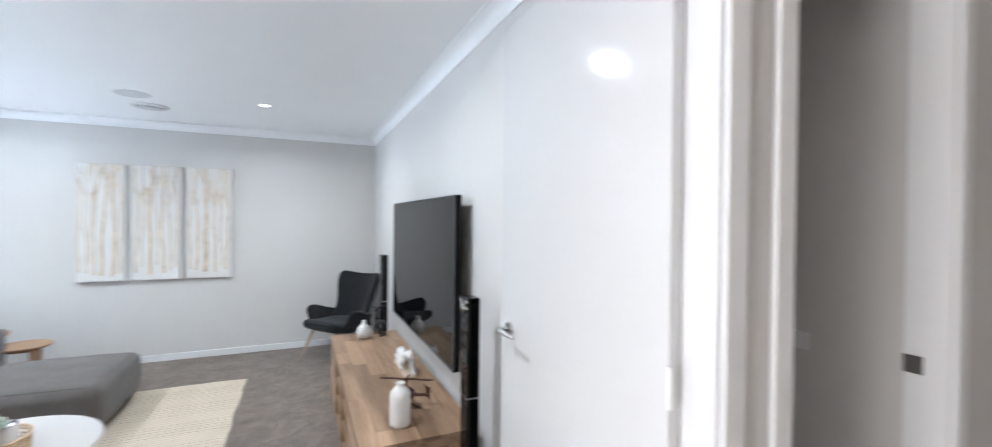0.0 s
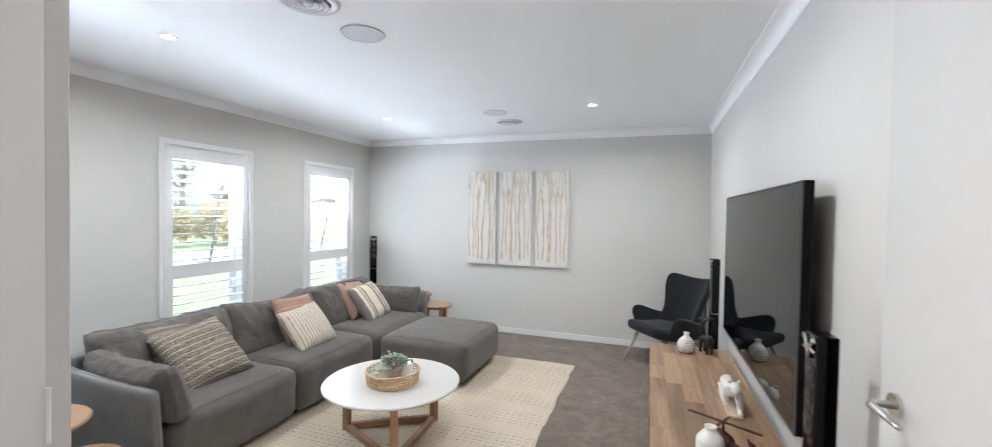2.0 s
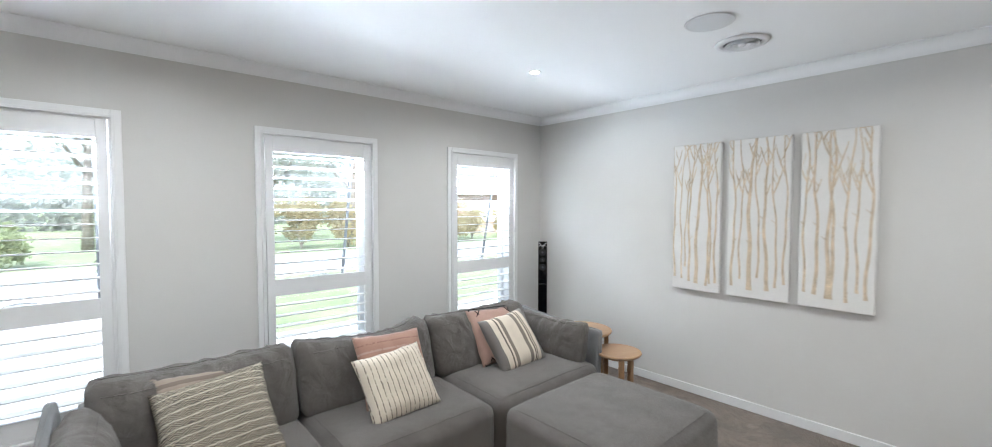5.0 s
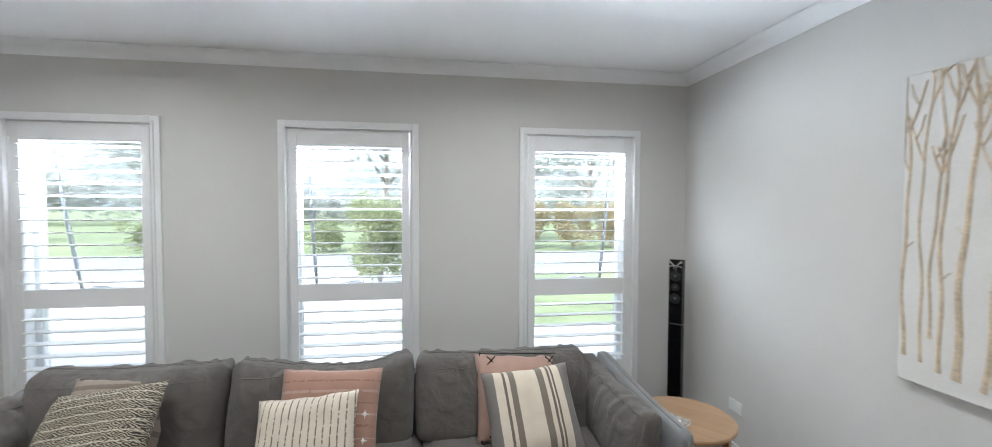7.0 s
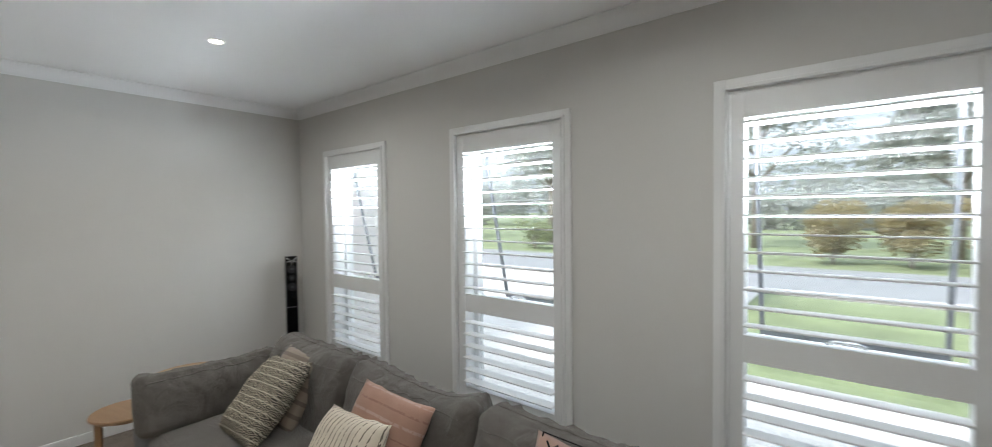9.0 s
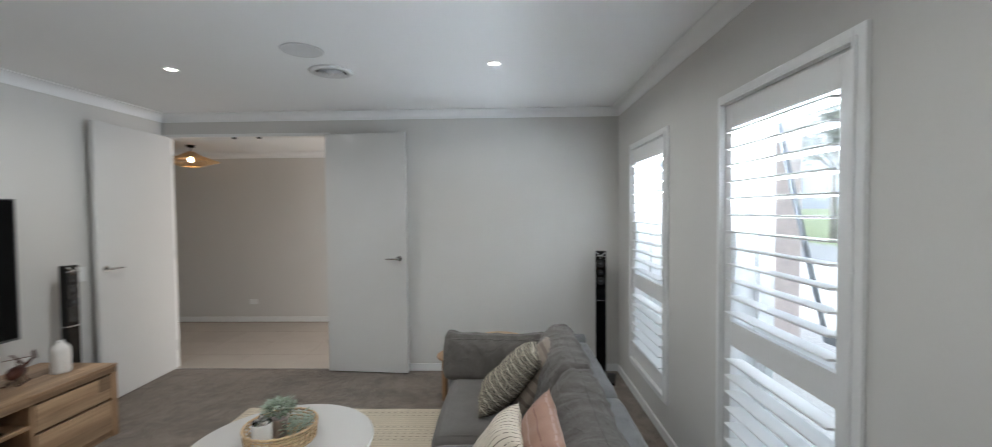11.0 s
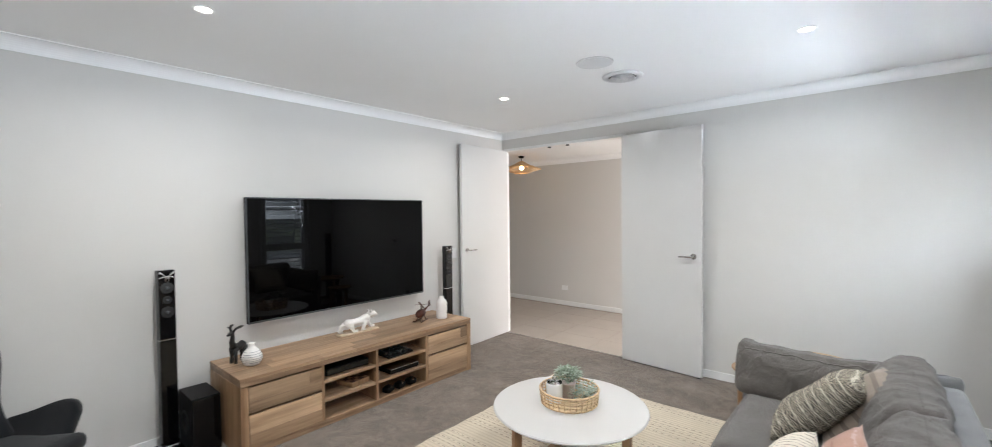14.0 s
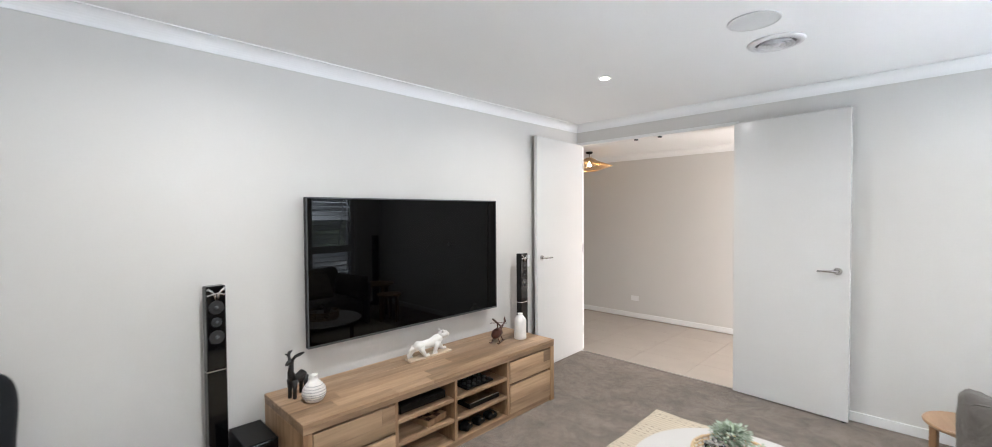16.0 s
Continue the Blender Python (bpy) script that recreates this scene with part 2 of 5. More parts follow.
M_BLACKFIG = material("black_stained_wood", (0.012, 0.011, 0.011), 0.45, vary=0.1)
M_BRONZE = material("aged_bronze", (0.09, 0.035, 0.025), 0.4, metal=0.6, vary=0.2, scale=40)
M_BEIGE = material("bleached_timber", (0.58, 0.47, 0.35), 0.6, vary=0.08, scale=20)
M_DARKLINE = material("grey_glaze", (0.20, 0.20, 0.22), 0.5)
M_PAPER = material("printed_card", (0.35, 0.33, 0.31), 0.4, vary=0.5, scale=70)
M_LAMP = glowing("lamp_glow", (1.0, 0.86, 0.66), 6.0)
M_BULB = glowing("bulb_glow", (1.0, 0.66, 0.34), 14.0)
M_VENT = material("vent_plastic", (0.72, 0.72, 0.73), 0.5)
M_MESH = material("perforated_grille", (0.66, 0.67, 0.68), 0.7, vary=0.04, fine=900)
M_GRASS = material("lawn", (0.15, 0.175, 0.085), 0.9, vary=0.3, scale=1.2, fine=30, bump=0.6, bump_scale=60)
M_PEBBLE = material("pale_pebble_bed", (0.56, 0.53, 0.49), 0.9, vary=0.25, scale=30, fine=120, bump=1.0, bump_scale=60)
M_ROAD = material("weathered_asphalt", (0.20, 0.20, 0.205), 0.9, vary=0.1, scale=2, bump=0.3)
M_CONCRETE = material("concrete", (0.50, 0.48, 0.455), 0.85, vary=0.1, scale=2)
M_BRICK = material("red_brick", (0.42, 0.30, 0.24), 0.85, vary=0.15, scale=6, random_tone=0.12)
M_RENDER = material("pale_render", (0.66, 0.62, 0.59), 0.85, vary=0.04, scale=2)
M_PIER = material("pinkish_brick_pier", (0.60, 0.51, 0.46), 0.85, vary=0.10, scale=8)
M_ROOF = material("concrete_roof_tile", (0.16, 0.15, 0.15), 0.8, vary=0.1)
M_BARK = material("bark", (0.24, 0.21, 0.18), 0.95, vary=0.3, scale=9, bump=0.6, bump_scale=40)
def foliage(name, color, through_color, scale):
    """Thin leaves: part of the light is reflected, part comes through."""
    m = material(name, color, 0.55, vary=0.2, scale=scale)
    n, l = links_of(m)
    thin, mix = n.new("ShaderNodeBsdfTranslucent"), n.new("ShaderNodeMixShader")
    thin.inputs["Color"].default_value = (*through_color, 1)
    mix.inputs[0].default_value = 0.5
    l.new(n["Principled BSDF"].outputs[0], mix.inputs[1]), l.new(thin.outputs[0], mix.inputs[2])
    l.new(mix.outputs[0], n["Material Output"].inputs["Surface"])
    return m


# gum leaves paler than foliage is: distance haze put into the colour
M_TREE = foliage("eucalypt_leaf", (0.25, 0.255, 0.225), (0.50, 0.51, 0.46), 3)
M_HEDGE = foliage("golden_hedge_leaf", (0.27, 0.23, 0.13), (0.50, 0.43, 0.26), 4)
M_BUSH = foliage("lime_shrub_leaf", (0.20, 0.22, 0.11), (0.45, 0.48, 0.28), 6)
CREAM, PINK, INK, TAUPE = (0.62, 0.55, 0.45), (0.35, 0.21, 0.158), (0.03, 0.028, 0.027), (0.16, 0.135, 0.11)


# ---- mesh helpers ----
from mathutils.bvhtree import BVHTree


def box(bm, x0, x1, y0, y1, z0, z1, bevel=0.0, seg=2):
    v = bmesh.ops.create_cube(bm, size=1.0, matrix=Matrix.Translation(((x0 + x1) / 2, (y0 + y1) / 2, (z0 + z1) / 2))
                              @ Matrix.Diagonal((abs(x1 - x0), abs(y1 - y0), abs(z1 - z0), 1)))["verts"]
    if bevel:
        e = list({e for q in v for e in q.link_edges})
        bmesh.ops.bevel(bm, geom=e, offset=bevel, segments=seg, affect="EDGES", profile=0.5)
    return bm


def boxed(*a, **k):
    return box(bmesh.new(), *a, **k)


def rod(bm, p, q, r0, r1=None, seg=12):
    """A tapered rod from p to q."""
    p, q = Vector(p), Vector(q)
    d = q - p
    m = Matrix.Translation((p + q) / 2) @ d.to_track_quat("Z", "Y").to_matrix().to_4x4()
    bmesh.ops.create_cone(bm, cap_ends=True, segments=seg, radius1=r0, radius2=r0 if r1 is None else r1, depth=d.length, matrix=m)
    return bm


def tube(bm, points, r, seg=6):
    """A bent rod through points; r: one radius, or one for each point."""
    pts = [Vector(p) for p in points]
    rs = r if isinstance(r, (list, tuple)) else [r] * len(pts)
    rings = []
    for k, p in enumerate(pts):
        d = (pts[min(k + 1, len(pts) - 1)] - pts[max(k - 1, 0)]).normalized()
        a = d.orthogonal().normalized() if not rings else (last - d * last.dot(d)).normalized()
        last, b = a, d.cross(a)
        rings.append([bm.verts.new(p + rs[k] * (math.cos(t) * a + math.sin(t) * b)) for t in (2 * math.pi * s / seg for s in range(seg))])
    for u, w in zip(rings, rings[1:]):
        for s in range(seg):
            bm.faces.new((u[s], u[(s + 1) % seg], w[(s + 1) % seg], w[s]))
    bm.faces.new(rings[0][::-1]), bm.faces.new(rings[-1])
    return bm


def lathe(bm, profile, seg=32, at=(0, 0, 0)):
    """A turned body: profile is rows of (radius, height)."""
    c = Vector(at)
    rings = [[bm.verts.new(c + Vector((max(r, 1e-4) * math.cos(2 * math.pi * s / seg), max(r, 1e-4) * math.sin(2 * math.pi * s / seg), z)))
              for s in range(seg)] for r, z in profile]
    for u, w in zip(rings, rings[1:]):
        for s in range(seg):
            bm.faces.new((u[s], u[(s + 1) % seg], w[(s + 1) % seg], w[s]))
    bm.faces.new(rings[0][::-1]), bm.faces.new(rings[-1])
    return bm


def soft_box(bm, x0, x1, y0, y1, z0, z1, r=0.06, puff=(0.02, 0.02, 0.02), cuts=11, wrinkle=0.006, seed=0, sag=0.0):
    """An upholstered block: rounded edges, bulging faces and soft creases."""
    start = len(bm.verts)
    bmesh.ops.create_cube(bm, size=2.0)
    bm.verts.ensure_lookup_table()
    fresh = bm.verts[start:]
    bmesh.ops.subdivide_edges(bm, edges=list({e for v in fresh for e in v.link_edges}), cuts=cuts, use_grid_fill=True)
    bm.verts.ensure_lookup_table()
    c = Vector(((x0 + x1) / 2, (y0 + y1) / 2, (z0 + z1) / 2))
    h = Vector(((x1 - x0) / 2, (y1 - y0) / 2, (z1 - z0) / 2))
    for v in bm.verts[start:]:
        u = v.co.copy()
        p = Vector([u[k] * h[k] for k in range(3)])
        core = Vector([max(-(h[k] - r), min(h[k] - r, p[k])) for k in range(3)])
        d = p - core
        if d.length > 1e-6:
            p = core + d.normalized() * r if sum(abs(q) > 1e-6 for q in d) > 1 else core + d.normalized() * r
        for k in range(3):
            if abs(u[k]) > 0.98:
                a, b = [u[j] for j in range(3) if j != k]
                p[k] += math.copysign(puff[k], u[k]) * (1 - a * a) * (1 - b * b)
        q = (p + c) * 7 + Vector((seed * 3.1, seed * 1.7, 0))
        w = noise.noise(q) + 0.6 * noise.noise(q * 2.7)
        p += p.normalized() * w * wrinkle
        fold = 1 - abs(noise.noise(Vector((q.x * 0.8, q.y * 1.3, q.z * 1.1)) + Vector((9, seed, 4))))
        p += p.normalized() * wrinkle * 0.8 * (fold ** 2 - 0.4) * (0.3 + 0.7 * max(u.z, 0))
        if sag and u.z > 0:
            p.z -= sag * (0.5 + 0.5 * math.sin(u.y * 3.5 + seed)) * (0.4 + 0.6 * abs(noise.noise(Vector((u.y * 2, seed, 0)))))
        v.co = p + c
    return bm


def pillow_mesh(bm, w, h, thick, seed=0, n=22):
    """A stuffed square with drawn-out corners, in its own x (across), z (up) and y (depth)."""
    sides = {}
    for side in (1, -1):
        for i in range(n + 1):
            for j in range(n + 1):
                u, v = 2 * i / n - 1, 2 * j / n - 1
                rim = i in (0, n) or j in (0, n)
                if side < 0 and rim:
                    sides[side, i, j] = sides[1, i, j]
                    continue
                pull = 1 - 0.055 * (1 - u * u) * abs(v) ** 2
                pull2 = 1 - 0.055 * (1 - v * v) * abs(u) ** 2
                d = thick / 2 * (max(0.0, (1 - u ** 4) * (1 - v ** 4)) ** 0.62)
                d *= 1 + 0.16 * noise.noise(Vector((u * 2.2, v * 2.2, seed * 5.3 + side)))
                sides[side, i, j] = bm.verts.new((u * w / 2 * pull2, -side * d, v * h / 2 * pull + 0.006 * noise.noise(Vector((u * 3, seed, v)))))
    for side in (1, -1):
        for i in range(n):
            for j in range(n):
                q = [sides[side, i, j], sides[side, i + 1, j], sides[side, i + 1, j + 1], sides[side, i, j + 1]]
                bm.faces.new(q if side > 0 else q[::-1])
    return bm


def part(name, bm, mat, parent=None, label="", smooth=False, at=None):
    me = bpy.data.meshes.new(name)
    bmesh.ops.recalc_face_normals(bm, faces=bm.faces[:])
    bm.to_mesh(me)
    bm.free()
    me.materials.append(mat)
    if smooth:
        me.polygons.foreach_set("use_smooth", [True] * len(me.polygons))
    ob = new(name, me)
    ob.parent = parent
    if at is not None:
        ob.matrix_basis = at
    return tagged(ob, label)


def again(ob, m, parent=None):
    """One more piece on the same mesh."""
    o = new(ob.name.split(".")[0], ob.data)
    o.parent = parent or ob.parent
    o.matrix_basis = m
    return o


def seam(ob, path, way, r=0.0032):
    """A stitched seam: the path is thrown onto the cloth along way, and a thin cord laid there."""
    from_world = [ob.data.vertices[k].co for k in range(len(ob.data.vertices))]
    tree_of = BVHTree.FromPolygons(from_world, [p.vertices[:] for p in ob.data.polygons])
    pts = []
    for p in path:
        hit = tree_of.ray_cast(Vector(p), Vector(way))[0]
        if hit is not None:
            pts.append(hit)
    if len(pts) > 2:
        part("seam", tube(bmesh.new(), pts, r, 5), ob.data.materials[0], ob, smooth=True)


def ring_path(a0, a1, b0, b1, make, n=14):
    """Points round a rectangle, given to make(a, b)."""
    out = []
    for k in range(n + 1):
        out.append(make(a0 + (a1 - a0) * k / n, b0))
    for k in range(1, n + 1):
        out.append(make(a1, b0 + (b1 - b0) * k / n))
    for k in range(1, n + 1):
        out.append(make(a1 + (a0 - a1) * k / n, b1))
    for k in range(1, n + 1):
        out.append(make(a0, b1 + (b0 - b1) * k / n))
    return out


def thing(name, label, category, m=None, group="", kind=""):
    e = new(name)
    e.empty_display_size = 0.1
    if m is not None:
        e.matrix_basis = m
    return tagged(e, label, category, group, kind)


def setting(name, bm, mat, label="", smooth=False):
    return tagged(part(name, bm, mat, None, label, smooth), kind="structure")


# ---- structure ----
W, L, H = 4.49, 4.883, 2.555
DX0, DX1, DH = 2.85, 4.478, 2.352
WINDOWS = [(0.383, 1.281), (1.979, 2.890), (3.597, 4.505)]
WZ0, WZ1, CASE = 0.262, 2.133, 0.05
FAR_X, HALL_Y, HALL_H = 7.4, -1.98, 2.43
DY = -0.064

setting("floor", boxed(-0.24, W + 0.11, -0.09, L + 0.12, -0.12, 0.0), M_CARPET, "taupe cut-pile carpet floor of the lounge")
setting("floor_hall", boxed(0.4, FAR_X, HALL_Y - 0.1, -0.09, -0.12, -0.008), M_GROUT, "beige tiled floor of the hall")
setting("floor_small_room", boxed(W + 0.11, FAR_X, -0.09, 1.6, -0.12, -0.002), M_TILE, "beige floor of the small room")
setting("ceiling", boxed(-0.24, FAR_X, HALL_Y - 0.1, L + 0.12, H, H + 0.1), M_CEIL, "flat white painted ceiling")

setting("ceiling_hall", boxed(0.4, FAR_X, HALL_Y, -0.1755, HALL_H, H - 0.001), M_CEIL, "lower white painted hall ceiling")


def wall_with_holes(bm, axis, a0, a1, t0, t1, z0, z1, holes):
    """A wall along x (axis 0) or y (axis 1) from a0 to a1, between t0 and t1 thick, with openings (b0, b1, zb, zt)."""
    def piece(b0, b1, c0, c1):
        if b1 - b0 > 1e-4 and c1 - c0 > 1e-4:
            box(bm, b0, b1, t0, t1, c0, c1) if axis == 0 else box(bm, t0, t1, b0, b1, c0, c1)
    at = a0
    for b0, b1, zb, zt in holes:
        piece(at, b0, z0, z1)
        piece(b0, b1, z0, zb)
        piece(b0, b1, zt, z1)
        at = b1
    piece(at, a1, z0, z1)
    return bm


setting("wall_window", wall_with_holes(bmesh.new(), 1, DY - 0.11, L + 0.12, -0.24, 0, 0, H,
        [(a + CASE, b - CASE, WZ0 + CASE, WZ1 - CASE) for a, b in WINDOWS]), M_WALL, "warm white painted wall with three tall windows")
setting("wall_art", boxed(0, W + 0.11, L, L + 0.12, 0, H), M_WALL, "warm white painted wall behind the carved panels")
setting("wall_tv", boxed(W, W + 0.11, DY, L, 0, H), M_WALL, "warm white painted wall behind the television")
setting("wall_door", wall_with_holes(bmesh.new(), 0, 0, FAR_X, DY - 0.11, DY, 0, H, [(DX0, DX1, 0, DH), (4.725, 5.52, 0, 2.352)]), M_WALL,
        "warm white painted wall with a wide double doorway")
setting("wall_hall", boxed(0.4, FAR_X, HALL_Y - 0.1, HALL_Y, 0, H), M_WALL, "warm white painted hall wall")
# opening and warm lamp out of view, added to brighten the hall
setting("wall_hall_end", wall_with_holes(bmesh.new(), 1, HALL_Y - 0.1, DY - 0.11, 0.3, 0.4, 0, H, [(-1.80, -0.35, 0.1, 2.2)]), M_WALL)
entry = new("entry_daylight", bpy.data.lights.new("entry_daylight", "AREA"))
entry.data.shape, entry.data.size, entry.data.size_y, entry.data.energy, entry.data.color = "RECTANGLE", 1.4, 2.0, 17, (1.0, 0.83, 0.69)
entry.matrix_world = look((0.34, -1.075, 1.15), (2.0, -1.075, 1.15))
setting("wall_hall_far", boxed(FAR_X, FAR_X + 0.1, HALL_Y - 0.1, 1.6, 0, H), M_WALL)
setting("wall_small_room", boxed(5.52, 5.62, DY, 1.6, 0, H), M_WALL, "grey-shaded painted wall of the small room")
setting("wall_small_room_back", boxed(W + 0.11, 5.52, 1.5, 1.6, 0, H), M_WALL)


def cove(name, p, q, inward, top=H):
    """A length of coved cornice from p to q along a wall, its section turned inward."""
    bm = bmesh.new()
    size, steps = 0.078, 8
    sect = [(0, 0), (0.006, 0)]
    sect += [(0.006 + (size - 0.012) * (1 - math.cos(t)), 0.006 + (size - 0.012) * math.sin(t)) for t in (math.pi / 2 * k / steps for k in range(steps + 1))]
    sect += [(size, size - 0.006), (size, size), (0, size)]
    p, q, n = Vector((*p, top - size)), Vector((*q, top - size)), Vector((*inward, 0))
    along = (q - p).normalized()
    ends = []
    for o, s in ((p, 1), (q, -1)):
        ends.append([bm.verts.new(o + n * d + along * s * d + Vector((0, 0, z))) for d, z in sect])
    for k in range(len(sect)):
        j = (k + 1) % len(sect)
        bm.faces.new((ends[0][k], ends[0][j], ends[1][j], ends[1][k]))
    bm.faces.new(ends[0]), bm.faces.new(ends[1][::-1])
    return setting(name, bm, M_CEIL, "white coved plaster cornice")


cove("cornice_window", (0, DY), (0, L), (1, 0))
cove("cornice_art", (0, L), (W, L), (0, -1))
cove("cornice_tv", (W, L), (W, DY), (-1, 0))
cove("cornice_door", (W, DY), (0, DY), (0, 1))
cove("cornice_hall", (FAR_X, HALL_Y), (0.4, HALL_Y), (0, 1), HALL_H)
cove("cornice_small_room", (5.52, 1.5), (5.52, DY), (-1, 0))

SK, ST = 0.072, 0.013
setting("baseboard_window", boxed(0, ST, DY, L, 0, SK, 0.003), M_TRIM, "white painted baseboard")
setting("baseboard_art", boxed(ST, W - ST, L - ST, L, 0, SK, 0.003), M_TRIM, "white painted baseboard")
setting("baseboard_tv", boxed(W - ST, W, DY, L, 0, SK, 0.003), M_TRIM, "white painted baseboard")
setting("baseboard_door", boxed(ST, DX0 - 0.035, DY, DY + ST, 0, SK, 0.003), M_TRIM, "white painted baseboard")
setting("baseboard_hall", boxed(0.4, FAR_X, HALL_Y, HALL_Y + ST, 0, SK, 0.003), M_TRIM, "white painted baseboard")
setting("threshold_strip", boxed(DX0, DX1, -0.101, -0.079, -0.006, 0.004, 0.001), M_CHROME, "slim metal strip between carpet and tiles")

# door linings and hall architraves
for n, (a, b) in enumerate(((DX0, DX1), (4.725, 5.52)), 1):
    frame_thing = thing("door_frame_%d" % n, "white painted timber door lining in the wall", "door frame", kind="structure")
    for x0, x1 in ((a - 0.03, a + 0.004), (b - 0.004, b + 0.03)):
        bm = boxed(x0, x1, DY - 0.113, DY + 0.003, 0, DH, 0.002)
        part("jamb", bm, M_TRIM, frame_thing)
    part("head", boxed(a - 0.03, b + 0.03, DY - 0.113, DY + 0.003, DH - 0.022, DH + 0.008, 0.002), M_TRIM, frame_thing)
    for x0, x1 in ((a - 0.075, a - 0.008), (b + 0.008, b + 0.075)):
        part("architrave", boxed(x0, x1, DY - 0.13, DY - 0.1135, 0, DH + 0.06, 0.004), M_TRIM, frame_thing)
    part("architrave_head", boxed(a - 0.075, b + 0.075, DY - 0.1305, DY - 0.114, DH + 0.0, DH + 0.065, 0.004), M_TRIM, frame_thing)
    if n == 2:
        part("strike_plate", boxed(b - 0.008, b - 0.0045, DY - 0.05, DY + 0.0, 1.06, 1.12), M_CHROME, frame_thing, "brushed steel strike plate")
    else:
        for x in (3.795, 3.545):
            part("ball_catch", rod(bmesh.new(), (x, DY - 0.045, DH - 0.036), (x, DY - 0.045, DH - 0.020), 0.021, seg=16), M_GREYM, frame_thing, "dark metal ball catch")


def lever_handle(parent, m, flip=1):
    hnd = part("handle", rod(bmesh.new(), (0, 0, 0), (0, -0.009, 0), 0.027, seg=28), M_CHROME, parent, "satin chrome lever handle", at=m)
    part("lever", tube(bmesh.new(), [(0, -0.005, 0), (0, -0.045, 0), (0.012 * flip, -0.054, 0), (0.03 * flip, -0.056, 0.001), (0.118 * flip, -0.052, -0.004)],
                       [0.009, 0.009, 0.0095, 0.0095, 0.007], 10), M_CHROME, hnd, smooth=True)


def door_leaf(name, hinge, free, label):
    """A flush leaf between two plan points, its seen face on the left of the way from free edge to hinge."""
    a, b = Vector((*hinge, 0)), Vector((*free, 0))
    ang = math.degrees(math.atan2(b.y - a.y, b.x - a.x))
    d = thing(name, label, "door", pose(a.x, a.y, 0, 0, 0, ang), kind="structure")
    ln = (b - a).length
    part("leaf", boxed(0, ln, -0.018, 0.018, 0.012, 2.337, 0.002), M_DOOR, d)
    for z in (0.25, 1.17, 2.12):
        part("hinge", rod(bmesh.new(), (-0.006, 0.02, z - 0.05), (-0.006, 0.02, z + 0.05), 0.007, seg=10), M_TRIM, d)
    return d, ln


dl, ln = door_leaf("door_1", (4.450, -0.085), (4.412, 0.77), "white flush door leaf standing open against the television wall")
lever_handle(dl, pose(ln - 0.07, 0.018, 1.128, 0, 0, 180), 1)
lever_handle(dl, pose(ln - 0.07, -0.018, 1.128), -1)
dr, ln = door_leaf("door_2", (2.846, -0.040), (2.046, 0.028), "white flush door leaf folded back flat along the wall")
lever_handle(dr, pose(ln - 0.07, -0.018, 1.128), -1)
part("door_stop", rod(bmesh.new(), (ln - 0.03, 0, 0.0), (ln - 0.03, 0, 0.03), 0.014, seg=12), M_BLACK, dr, "black rubber door stop")


# windows with plantation shutters
def blade(length, width, thick):
    """One lens-shaped shutter blade, along y."""
    bm = bmesh.new()
    n, r = 6, thick / 2
    turn = [math.pi * (k / (n - 1) - 0.5) for k in range(n)]
    sect = [(width / 2 - r + r * math.cos(t), r * math.sin(t)) for t in turn] + [(-width / 2 + r - r * math.cos(t), -r * math.sin(t)) for t in turn]
    ends = [[bm.verts.new((x, y, z)) for x, z in sect] for y in (-length / 2, length / 2)]
    for k in range(2 * n):
        j = (k + 1) % (2 * n)
        bm.faces.new((ends[0][k], ends[1][k], ends[1][j], ends[0][j]))
    bm.faces.new(ends[0]), bm.faces.new(ends[1][::-1])
    return bm


